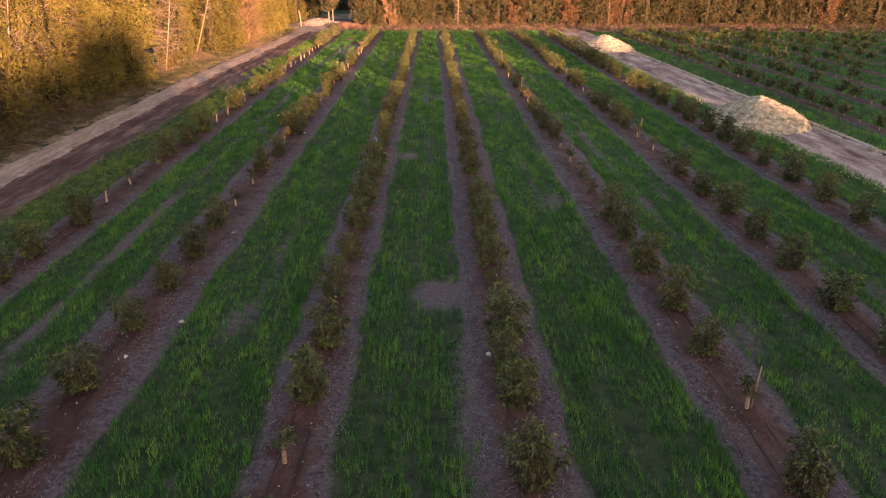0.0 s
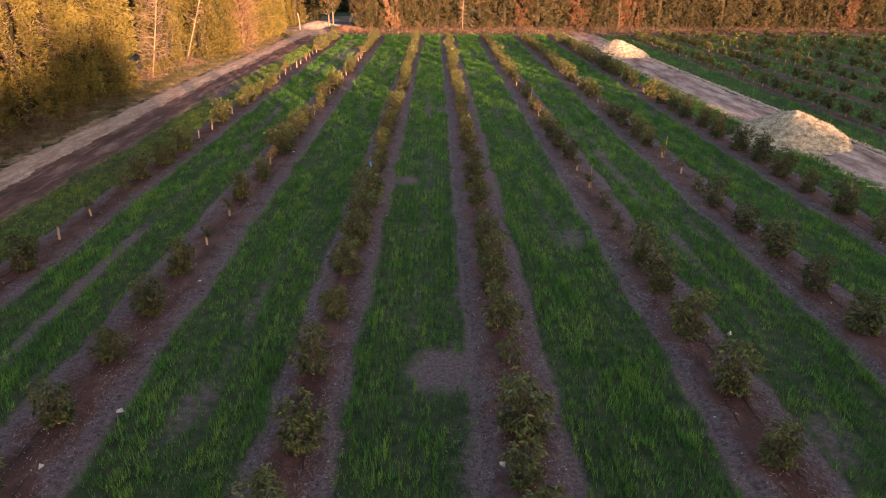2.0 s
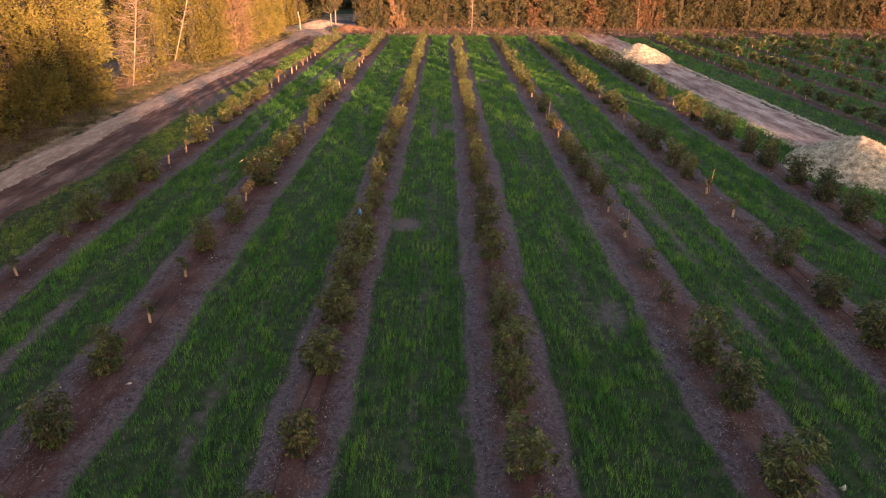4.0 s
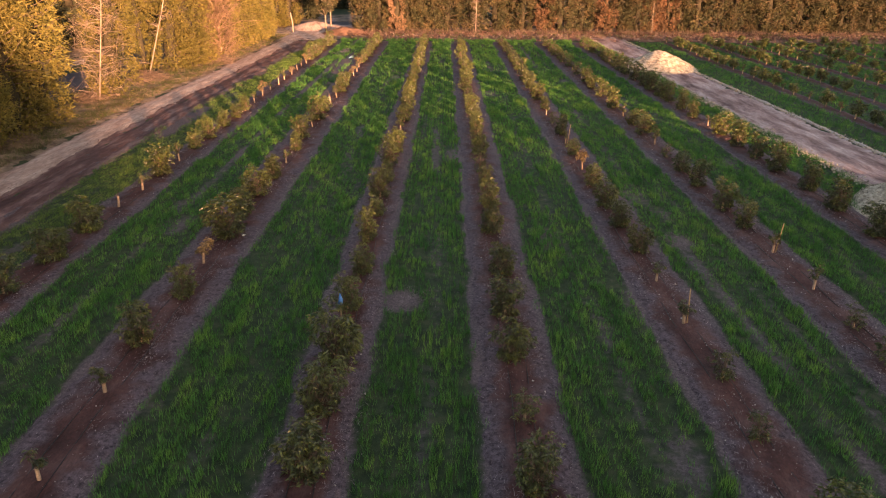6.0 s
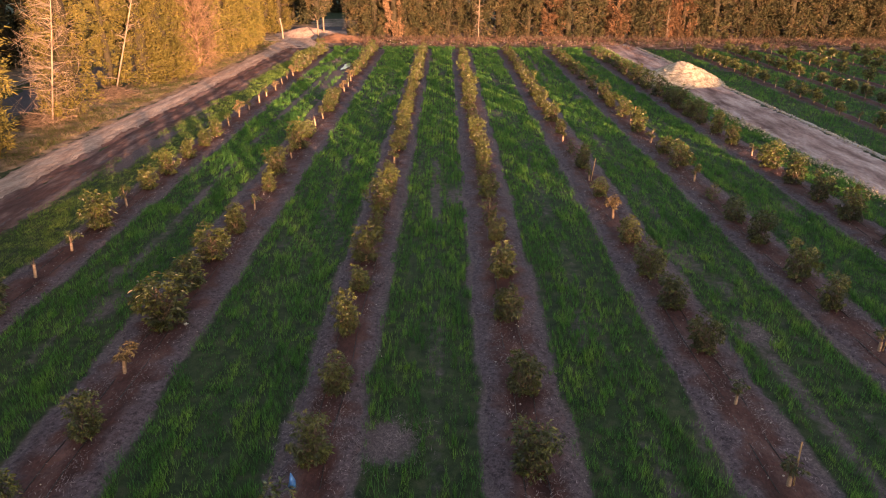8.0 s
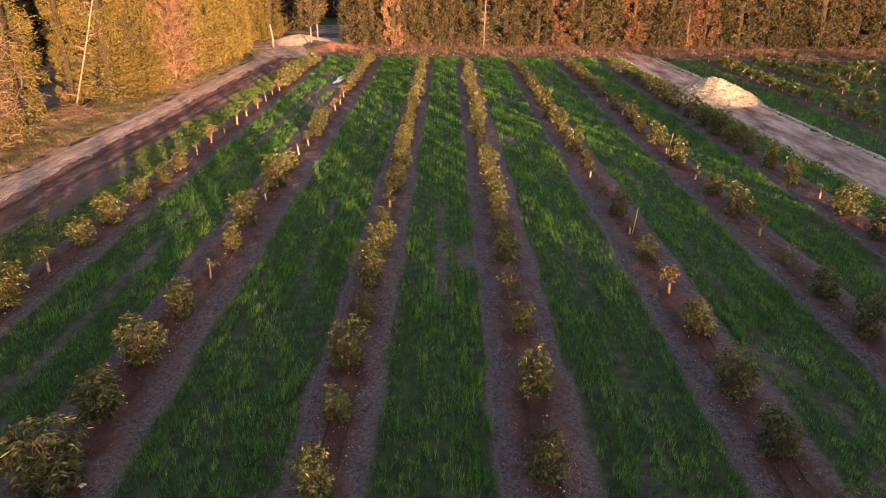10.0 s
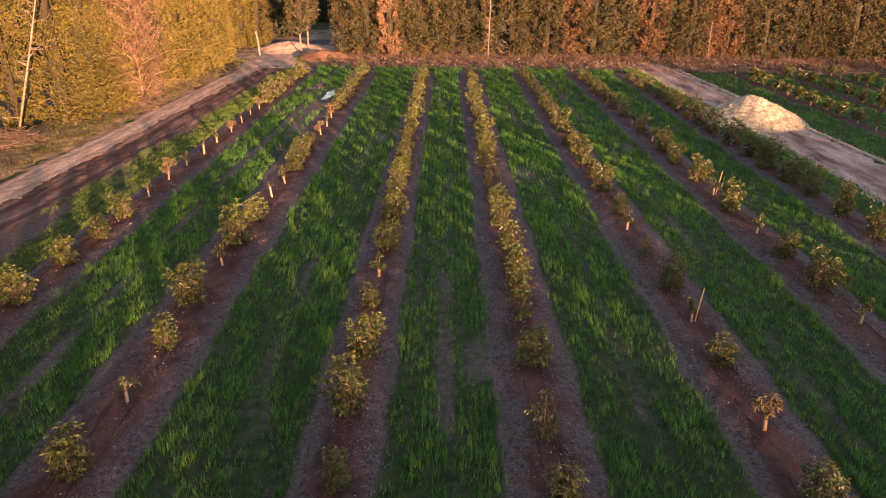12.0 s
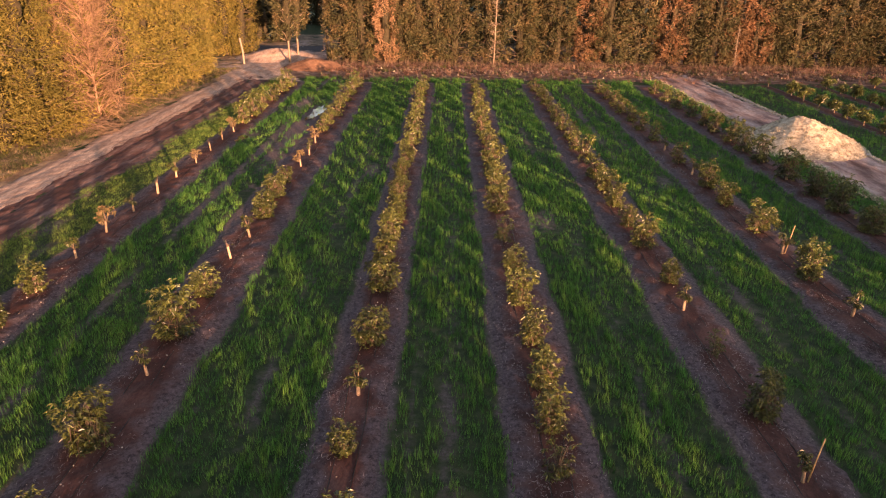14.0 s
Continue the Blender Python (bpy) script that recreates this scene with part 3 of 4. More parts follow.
# Each row from its near end: y of the trunk, kind (f full, n thin, t sapling, b bare, d dry, s staked sapling), crown width.
PLAN = {
    "l3": "3.2f1.4 6.4f1.5 9.6f1.3 12.8f1.5 16.2f1.4 19.6f1.5 22.0f1.5 25.7f1.5 28.6b 31.7t 35.6n1.1 37.7f1.5 40.8f1.6 43.9f1.7 47.0b 49.6t 52.4f1.7 55.3t 57.9f1.2 60.6f1.2 64.1f1.1 66.8f1.1 69.3f1.0 72.4t 75.1d1.0 78.0t 80.6b 83.6t 86.4d0.7 89.1b 92.0t 94.3d0.8 97.0f1.6 99.4f1.8 102.5f1.5 105.5f1.3 109.5f1.6 112f1.4",
    "l2": "6.3f1.4 9.6f1.5 12.5f1.5 15.9f1.3 19.0f1.2 22.0f1.5 25.2f1.3 28.1t 31.6t 34.4f1.4 37.6f1.1 40.5d1.0 43.5f2.0 46.3f1.5 48.9f1.5 51.9f1.25 54.8t 57.8f1.0 60.8f1.4 64.0t 66.3f1.6 69.2f1.1 72.6b 75.0t 77.4f1.3 80.4f1.3 82.8f0.9 86.0d0.9 88.6t 91.4d1.0 94.9f1.2 97.3f1.1 99.9f1.2 103f1.2 105.7f1.3 109f1.2 112.6f1.4",
    "l1": "6.2f1.4 9.4t 12.1f1.45 15.0f1.35 18.2f1.3 21.7f1.15 25.4f1.4 28.5f1.5 31.0f1.5 33.4f1.8 36.7f1.1 39.7f1.15 43.2f1.2 46.3f1.0 48.9f1.35 51.6f0.95 54.7f1.4 57.5f1.4 60.8f0.9 63.2t 65.9f1.2 69.9f1.35 72.6f1.2 75.0f1.2 77.3f1.3 80.4f1.1 83.7f1.0 86.4f1.2 88.8f1.3 91.4f1.3 93.9f1.4 96.3f1.3 98.8f1.3 101.4f1.3 103.8f1.4 106.5f1.3 109.2f1.3 112f1.2",
    "r1": "5.6f1.4 8.7f1.5 11.8f1.35 13.6f1.1 15.5f1.75 18.8n1.1 21.1f1.4 23.6f1.3 25.6f1.4 28.0f1.3 30.6n0.9 33.7f1.35 36.4f1.45 39.8f1.25 44.1f1.2 47.6f1.5 51.2f1.0 53.6n1.1 57.2f1.3 59.9n1.0 61.8f1.2 63.8f1.1 66.2f1.15 69.0f1.3 71.8f1.0 74.8n1.0 78.7f1.35 81.8f1.5 84.0f1.3 86.4f1.4 89.0f1.4 91.6f1.3 94.3f1.5 96.8f1.3 99.3f1.3 102f1.2 105f1.2 108f1.2 111f1.2",
    "r2": "5.3f1.3 8.4f1.4 11.5s 14.3f1.25 17.3f1.45 20.6f1.6 23.8f1.45 26.0f1.5 29.9n0.9 32.7n0.95 36.0s 39.2t 42.1f1.1 45.1f1.3 47.7f1.3 51.2f1.2 54.0d1.1 57.3f1.0 59.9s 62.5f1.25 65.7n0.8 68.7t 70.9f1.0 74.5f1.25 76.9f0.9 79.8f1.15 82.2f1.2 84.6f1.5 88.1f1.4 90.7f1.1 93.4f1.2 96.4f1.2 99.5f1.2 102.5f1.1 105.5f1.2 108.5f1.1 111.5f1.2",
    "r3": "11.0f1.4 14.2f1.4 17.3f1.5 20.8f1.5 23.8f1.35 27.0f1.5 29.8f1.3 33.2f1.45 35.8n0.8 38.8t 42.2s 45.1f1.25 47.6f1.5 51.1f1.4 53.9f1.2 56.8n0.8 60.0t 62.9f1.5 65.6f1.2 68.4t 71.5f1.35 73.9s 76.7f1.4 80.2f1.3 83.0f1.5 85.4t 87.8f1.1 90.8t 93.5f1.2 96.4f1.3 99.4f1.2 102.4f1.2 105.4f1.3 108.4f1.2 111.4f1.2",
    "r4": "17.0f1.4 20.0f1.4 22.7f1.4 25.7f1.5 28.9f1.4 32.2f1.6 35.4f1.15 38.3f1.6 41.3f1.7 44.2f1.7 47.6f1.4 50.8f1.45 54.1f1.75 57.0f1.5 59.8f1.6 62.9f1.6 65.3t 68.2f1.3 71.2f1.4 74.0f1.3 76.6f1.6 79.4f1.5 82.0f1.45 84.8f1.75 88.5f1.6 90.9f1.6 93.2f1.4 96.0f1.4 98.3f1.4 101.4f1.3 104.6f1.4 107.8f1.4 111f1.3",
}
pick = random.Random(5)
for key, text in PLAN.items():
    for word in text.split():
        cut = next(i for i, c in enumerate(word) if c.isalpha())
        y, kind, wide = float(word[:cut]), word[cut], float(word[cut + 1:] or 0)
        x = row_x(key, y) + pick.uniform(-0.12, 0.12)
        mould, base = {"f": (full, 1.4), "n": (thin, 1.2), "t": (small, 0.65), "b": (bare, 0.5), "d": (dry, 0.95), "s": (small, 0.65)}[kind]
        if kind == "f" and y > 84:
            mould = distant
        s = (wide / base if wide else pick.uniform(0.9, 1.15)) * pick.uniform(1.06, 1.16)
        high = s if s < 1.1 else 1.1 + (s - 1.1) * 0.5
        copy_thing(pick.choice(mould), pose(x, y, 0.06, pick.uniform(-5, 5), pick.uniform(-5, 5), pick.uniform(0, 360)) @ Matrix.Diagonal((s * pick.uniform(0.86, 1.1), s * pick.uniform(0.9, 1.14), high * pick.uniform(0.88, 1.06), 1)))
        if kind == "s":
            stake_at(x + 0.12, y, 1.35, pick.uniform(-4, 9))
stuff_v, stuff_t, stuff_m, stuff_n = [], [], [], 0
for k in range(ORCHARD_ROWS):
    y = max(24.0, (33.4 + 5.35 * k) * 1.45 - 22) + pick.uniform(0, 3)
    while y < FIELD_END + 1:
        x = 33.4 + 5.35 * k - 0.02 * y + pick.uniform(-0.15, 0.15)
        roll = pick.random()
        mould = pick.choice(far if roll < 0.72 else small if roll < 0.93 else dry)
        s = pick.uniform(0.75, 1.05)
        m = pose(x, y, 0.05, 0, 0, pick.uniform(0, 360)) @ Matrix.Diagonal((s, s, s * pick.uniform(0.9, 1.1), 1))
        y += 2.35 * pick.uniform(0.9, 1.1) * (2 if pick.random() < 0.06 else 1)
        if k < 2:
            copy_thing(mould, m)["group"] = "trees of the neighbouring orchard"
            continue
        for piece in mould.children:
            me = piece.data
            co = np.empty(len(me.vertices) * 3, np.float32)
            me.vertices.foreach_get("co", co)
            tri = np.empty(len(me.loops), np.int32)
            me.loops.foreach_get("vertex_index", tri)
            mm = np.array(m)
            stuff_v.append(co.reshape(-1, 3) @ mm[:3, :3].T + mm[:3, 3])
            stuff_t.append(tri.reshape(-1, 3) + stuff_n)
            stuff_m.append(np.full(len(tri) // 3, {"trunk": 1, "guard": 2}.get(piece.name.split(".")[0], 0), np.int32))
            stuff_n += len(me.vertices)
me = fast_mesh("orchard_trees", np.concatenate(stuff_v), np.concatenate(stuff_t), MAT_LEAF)
me.materials.append(MAT_BARK), me.materials.append(MAT_GUARD)
me.polygons.foreach_set("material_index", np.concatenate(stuff_m))
tagged(new("orchard_trees", me), "distant rows of young avocado trees in the neighbouring orchard", "trees", kind="stuff")

tall_stake = thing("wooden_stake", "tall wooden stake with a blue plastic tag beside a tree", "stake", "stakes of the orchard rows")
V, T = tube_mesh([(0, 0, -0.1), (0.01, 0, 1.0), (0.0, 0.02, 1.95)], [0.024, 0.022, 0.018], 6)
child("pole", fast_mesh("pole", V, T, MAT_STAKE), tall_stake)
V, T = tube_mesh([(0.0, 0.02, 1.78), (0.02, 0.02, 1.9), (0.0, 0.02, 2.12)], [0.085, 0.07, 0.012], 7)
child("tag", fast_mesh("tag", V, T, MAT_BLUE), tall_stake, "blue plastic tag")
tall_stake.matrix_basis = pose(-2.75, 33.9, 0.06)

# drip lines along the beds
for key in ROWS:
    for side in (-0.28, 0.3):
        ys_ = np.arange(2, FIELD_END - 1, 1.5)
        pts = np.stack([row_x(key, ys_) + side + 0.05 * np.sin(ys_ * 0.9 + side * 9), ys_, 0.085 + 0.012 * np.sin(ys_ * 2.1)], 1)
        V, T = tube_mesh(pts, np.full(len(pts), 0.013), 5)
        line = new("drip_line", fast_mesh("drip_line", V, T, MAT_PIPE))
        tagged(line, "black polythene drip line lying along a planting bed", "drip line", "drip lines of the orchard rows")

# ---- piles ----


def heap(name, x, y, rx, ry, h, mat, label, category, seed, stones, shoulders=(), weeds=0):
    """A tipped heap at its angle of rest: a blunt cone run together with lower shoulders (dx, dy, share of the height, share of the width), and loose stones over its skin."""
    g = np.random.default_rng(seed)
    u = np.linspace(-1.25, 1.25, 76)
    U, W = np.meshgrid(u, u)
    wob = 1 + 0.07 * waves(np.arctan2(W, U) * 2.5, 0 * U, seed)

    def cone(dx, dy, high, broad):
        q = np.hypot(U - dx, W - dy) / (broad * wob)
        return h * high * (1.16 - np.sqrt(q ** 2 + 0.075) ** 0.95)

    Z = cone(0, 0, 1.0, 1.0)
    for dx, dy, high, broad in shoulders:
        other = cone(dx, dy, high, broad)
        Z = np.where(np.abs(Z - other) < 0.3, (Z + other) / 2 + 0.075 + (Z - other) ** 2 / 1.2, np.maximum(Z, other))
    Z = np.where(Z < 0.25, 0.25 * np.exp((np.maximum(Z, -2) - 0.25) / 0.25), Z)      # the foot runs out gently
    Z = Z * (1 + 0.06 * waves(U * 7, W * 7, seed)) + 0.045 * waves(U * 23, W * 23, seed) * np.clip(Z * 3, 0, 1) - 0.03
    edge = np.clip((1.25 - np.hypot(U, W)) * 6, 0, 1)
    Z = Z * edge - 0.06 * (1 - edge)
    V = np.stack([U * rx, W * ry, Z], -1).reshape(-1, 3)
    root = thing(name, label, category)
    child("body", fast_mesh(name, V, lattice(76, 76)[:, ::-1], mat, True), root)
    high = np.flatnonzero(V[:, 2] > 0.02)
    at = V[g.choice(high, stones)] + g.normal(0, 0.06, (stones, 3)) * [1, 1, 0.1]
    ob = child("rubble", fast_mesh("rubble", *pebbles(at, 0.012 + 0.06 * g.uniform(0, 1, stones) ** 3, g), mat), root)
    ob["kind"] = "stuff"
    if weeds:
        spots = V[g.choice(np.flatnonzero((V[:, 2] > 0.3) & (V[:, 1] < 0)), 7)]
        pts = spots[g.integers(0, 7, weeds)] + g.normal(0, 0.22, (weeds, 3)) * [1, 1, 0]
        grown = child("weeds", fast_mesh("weeds", *blades(pts, g.uniform(0.05, 0.14, weeds), np.full(weeds, 0.015), 5, 1.2, g), MAT_WEED), root, "sparse green weeds")
        grown["kind"] = "stuff"
    root.matrix_basis = pose(x, y, 0.05)
    return root


def pebbles(at, size, g):
    """Small uneven octahedral stones."""
    o = np.array([(1, 0, 0), (-1, 0, 0), (0, 1, 0), (0, -1, 0), (0, 0, 1), (0, 0, -1)], float)
    f = np.array([(0, 2, 4), (2, 1, 4), (1, 3, 4), (3, 0, 4), (2, 0, 5), (1, 2, 5), (3, 1, 5), (0, 3, 5)])
    n = len(at)
    V = at[:, None] + (o[None] * g.uniform(0.6, 1.3, (n, 6, 1)) + g.normal(0, 0.15, (n, 6, 3))) * size[:, None, None]
    return V.reshape(-1, 3), (f[None] + np.arange(n)[:, None, None] * 6).reshape(-1, 3)


heap("gravel_pile", 24.75, 47.0, 3.0, 3.5, 2.3, MAT_GRAVEL, "large pale gravel heap with weeds standing on the sandy track", "gravel pile", 3, 5200, ((0.42, -0.18, 0.72, 0.8), (-0.3, 0.35, 0.62, 0.75)), 160)
heap("gravel_pile", 23.8, 93.3, 3.4, 4.0, 2.1, MAT_GRAVEL, "pale gravel heap at the far part of the sandy track", "gravel pile", 8, 4000, ((-0.5, 0.1, 0.5, 0.75), (0.35, -0.1, 0.7, 0.75)), 160)
heap("sand_heap", -21.8, 132.6, 4.0, 4.4, 1.2, MAT_ROAD, "low heap of pale sand beside the road's end", "sand heap", 6, 250)
heap("earth_mound", -15.6, 124.2, 2.7, 2.2, 1.25, MAT_DIRTPILE, "low mound of red-brown earth beside the road", "earth mound", 5, 900, ((0.6, 0.2, 0.7, 0.8), (-0.45, -0.1, 0.6, 0.8)))

strip("road_edge", lambda y: track_mid(y) + 2.5, lambda y: 0.14 + 0 * y, 22, 119, 0.11, MAT_SAND, across=7, step=0.25, rough=0.05, seed=2.0,
      label="low ridge of pale sand along the track", category="track edge")
# windrows of stone along the track's edges
for side, n in ((2.45, 3000), (-2.45, 4200)):
    g = np.random.default_rng(int(33 + side))
    y = g.uniform(25, 119, n)
    at = np.stack([track_mid(y) + side + g.normal(0, 0.17 if side > 0 else 0.3, n), y, 0.05 + 0.05 * g.uniform(0, 1, n)], 1)
    V, T = pebbles(at, g.uniform(0.02, 0.08, n), g)
    tagged(new("stone_windrow", fast_mesh("stone_windrow", V, T, MAT_GRAVEL)), "low line of pale stones along the sandy track", "stones", kind="stuff")

# ---- windbreak trees ----


def conifer(seed, tall, wide, clumps, mat, label, trunk_mat=MAT_BARK, size=0.6, open_foot=1.2, name="windbreak_tree", limbs=64, rings=30, sides=16, solid=True, dead=0, girth=0.2, low=0.2, core=0.64, up=0.25):
    """A tall ragged windbreak tree: tapered trunk, limbs, and a crown of many sprays with gaps between the limbs."""
    g = np.random.default_rng(seed)
    root = thing(name, label, "tree", "windbreak trees")
    lean = g.normal(0, 0.25, 2)
    pieces = [tube_mesh([(0, 0, -0.2), (lean[0] * 0.2, lean[1] * 0.2, tall * 0.35), (lean[0], lean[1], tall * 0.95)], [girth, girth * 0.7, 0.03], 7)]
    hz = np.sort(g.uniform(open_foot, tall * 0.97, limbs))
    az = g.uniform(0, 2 * np.pi, limbs)
    prof = np.clip(1 - ((hz / tall - low) / (1.04 - low)) ** 2, 0.10, 1) ** 0.7
    reach = wide / 2 * prof * g.uniform(0.7, 1.2, limbs)
    tips = np.stack([np.cos(az) * reach, np.sin(az) * reach, hz + reach * g.uniform(0.1, 0.8, limbs)], 1)
    foot = np.stack([lean[0] * hz / tall, lean[1] * hz / tall, hz], 1)
    for f, t in zip(foot, tips):
        pieces.append(tube_mesh([f, (f + t) / 2 + [0, 0, -0.08], t], [0.045, 0.03, 0.01], 3))
    V, T = join(pieces)
    child("trunk", fast_mesh("trunk", V, T, trunk_mat, True), root)
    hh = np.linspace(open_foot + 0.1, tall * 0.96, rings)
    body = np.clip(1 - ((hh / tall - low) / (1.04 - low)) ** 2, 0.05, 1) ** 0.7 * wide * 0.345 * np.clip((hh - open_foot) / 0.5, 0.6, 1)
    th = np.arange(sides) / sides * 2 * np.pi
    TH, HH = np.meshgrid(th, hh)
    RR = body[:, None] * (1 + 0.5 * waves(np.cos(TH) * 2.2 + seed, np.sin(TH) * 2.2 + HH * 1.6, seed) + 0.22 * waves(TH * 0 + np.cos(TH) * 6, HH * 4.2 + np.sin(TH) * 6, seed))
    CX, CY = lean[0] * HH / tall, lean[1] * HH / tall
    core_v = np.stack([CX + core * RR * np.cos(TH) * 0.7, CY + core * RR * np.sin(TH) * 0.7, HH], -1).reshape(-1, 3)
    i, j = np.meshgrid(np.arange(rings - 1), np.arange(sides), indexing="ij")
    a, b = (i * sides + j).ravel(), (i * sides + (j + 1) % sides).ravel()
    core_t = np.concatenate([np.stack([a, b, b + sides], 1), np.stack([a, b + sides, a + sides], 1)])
    # boughs: clusters of sprays that stand out of the lumpy body, with gaps between them
    boughs = max(90, clumps // 68)
    hs = open_foot + 0.25 + (tall * 0.98 - open_foot - 0.25) * g.uniform(0, 1, boughs) ** 1.25
    si = g.uniform(0, 2 * np.pi, boughs)
    rs = np.interp(hs, hh, body) * g.uniform(0.75, 1.28, boughs)
    seat = np.stack([lean[0] * hs / tall + rs * np.cos(si), lean[1] * hs / tall + rs * np.sin(si), hs], 1)
    face = np.stack([np.cos(si), np.sin(si), 0.35 + 0 * si], 1)
    big = g.uniform(0.6, 1.4, boughs) * max(wide * 0.105, 0.36)
    most = int(clumps * 0.82)
    b = g.integers(0, boughs, most)
    ball = g.normal(0, 1, (most, 3))
    ball /= np.linalg.norm(ball, axis=1)[:, None]
    ball *= g.uniform(0.35, 1.0, (most, 1)) ** 0.6
    at = seat[b] + ball * big[b][:, None] * [1.0, 1.0, 1.25] + face[b] * big[b][:, None] * 0.3
    way = face[b] * 0.6 + ball * 0.7 + [0, 0, up]
    rest = clumps - most
    which = g.integers(0, limbs, rest)
    q = g.uniform(0.35, 1.05, rest) ** 0.7
    loose = foot[which] * (1 - q)[:, None] + tips[which] * q[:, None]
    loose_way = (loose - foot[which]) * [1, 1, 0.3]
    loose_way /= np.linalg.norm(loose_way, axis=1)[:, None] + 1e-6
    loose = loose + g.normal(0, 0.16, (rest, 3))
    at, way = np.concatenate([at, loose]), np.concatenate([way, loose_way + [0, 0, 0.35]])
    way = way + g.normal(0, 0.75, (clumps, 3))
    ln = g.uniform(0.5, 1.3, clumps) * size
    if dead:
        twigs = []
        for i in range(dead):
            h = tall * 0.62 * g.uniform(0.03, 1) ** 1.4
            a, r = g.uniform(0, 2 * np.pi), wide / 2 * g.uniform(0.75, 1.1)
            f, t = np.array([0, 0, h]), np.array([math.cos(a) * r, math.sin(a) * r, h + r * g.uniform(-0.3, 0.35)])
            twigs.append(tube_mesh([f, (f + t) / 2 + g.normal(0, 0.1, 3), t], [0.03, 0.02, 0.007], 3))
            for _ in range(4):
                p = f + (t - f) * g.uniform(0.55, 1.0)
                e = p + (t - f) * 0.14 + g.normal(0, 0.32, 3)
                twigs.append(tube_mesh([p, (p + e) / 2 + g.normal(0, 0.05, 3), e], [0.012, 0.009, 0.004], 3))
        child("dead_wood", fast_mesh("dead_wood", *join(twigs), MAT_DEADTWIG), root, "bare grey-brown lower branches")["kind"] = "stuff"
    # dark hull whose colour stands in for the shade inside the crown
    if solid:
        child("inner_crown", fast_mesh("inner_crown", core_v, core_t, MAT_CROWN_SHADE), root, "near-black hull with the shade inside the crown painted in")
    V, T = leaves(at, way, ln, ln * g.uniform(0.22, 0.38, clumps), g, droop=0.5, spray=True)
    child("crown", fast_mesh("crown", V, T, mat), root)
    return root


def dead_tree(seed, tall, mat, label, limbs=60, spread=1.8, twig=3, thick=1.0, rise=(-0.15, 0.7)):
    """A bare dead tree: a leaning pole and many forked branches."""
    g = np.random.default_rng(seed)
    root = thing("dead_tree", label, "tree", "windbreak trees")
    lean = (4.3, 0.3) if limbs < 50 else (2.6, 0.2) if limbs < 150 else (0.3, 0.2)
    child("trunk", fast_mesh("trunk", *tube_mesh([(0, 0, -0.2), (lean[0] * 0.5 + 0.1, lean[1] * 0.5, tall * 0.5), (lean[0], lean[1], tall)], [0.075, 0.055, 0.018], 7), mat, True), root)
    pieces = []
    for i in range(limbs):
        h = 0.3 + (tall * 0.95 - 0.3) * g.uniform(0.02, 1) ** (1.25 if limbs > 200 else 0.9)
        a = g.uniform(0, 2 * np.pi)
        r = spread * g.uniform(0.5, 1.15) * (1 - 0.5 * h / tall)
        f = np.array([lean[0] * h / tall, lean[1] * h / tall, h])
        t = f + [math.cos(a) * r, math.sin(a) * r, r * g.uniform(*rise)]
        m = (f + t) / 2 + g.normal(0, 0.12, 3)
        pieces.append(tube_mesh([f, m, t], [0.035 * thick, 0.024 * thick, 0.008 * thick], 3))
        for _ in range(twig):
            q = g.uniform(0.3, 1)
            s = m * (1 - q) + t * q
            pieces.append(tube_mesh([s, s + g.normal(0, 0.22, 3) * r, s + g.normal(0, 0.4, 3) * r], [0.016 * thick, 0.012 * thick, 0.005 * thick], 3))
    child("bare_crown", fast_mesh("bare_crown", *join(pieces), mat), root)
    return root


OLIVE = "tall olive-green windbreak conifer with ragged foliage"
BROWN = "tall windbreak conifer with browning foliage"
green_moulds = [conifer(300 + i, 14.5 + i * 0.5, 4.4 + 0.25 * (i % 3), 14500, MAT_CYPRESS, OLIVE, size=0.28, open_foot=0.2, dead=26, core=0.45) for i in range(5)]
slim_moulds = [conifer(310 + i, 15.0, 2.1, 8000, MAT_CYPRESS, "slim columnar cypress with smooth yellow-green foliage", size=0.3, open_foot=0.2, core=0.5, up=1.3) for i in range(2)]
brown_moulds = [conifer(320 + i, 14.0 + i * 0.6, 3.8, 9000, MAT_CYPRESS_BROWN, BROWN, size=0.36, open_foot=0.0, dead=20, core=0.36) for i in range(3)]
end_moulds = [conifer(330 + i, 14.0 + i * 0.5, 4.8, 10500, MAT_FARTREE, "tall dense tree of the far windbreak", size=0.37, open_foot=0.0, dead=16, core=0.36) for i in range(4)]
# never in view: these trees are added only to throw shade
shade_moulds = [conifer(350 + i, 15.0, 5.6, 450, MAT_CYPRESS, "tall unseen windbreak tree far behind the field, set to shade it", size=1.3, open_foot=0.0, limbs=14, rings=16, sides=9, core=1.0) for i in range(3)]
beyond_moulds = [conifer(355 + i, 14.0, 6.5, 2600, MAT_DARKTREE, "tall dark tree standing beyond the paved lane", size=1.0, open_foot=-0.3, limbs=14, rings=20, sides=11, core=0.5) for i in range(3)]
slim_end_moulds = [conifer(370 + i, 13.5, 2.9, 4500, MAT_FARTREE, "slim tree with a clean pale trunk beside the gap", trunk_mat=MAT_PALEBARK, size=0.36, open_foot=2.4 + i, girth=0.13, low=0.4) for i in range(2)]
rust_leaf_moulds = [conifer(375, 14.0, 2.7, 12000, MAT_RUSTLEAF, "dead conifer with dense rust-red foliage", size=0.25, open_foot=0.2)]
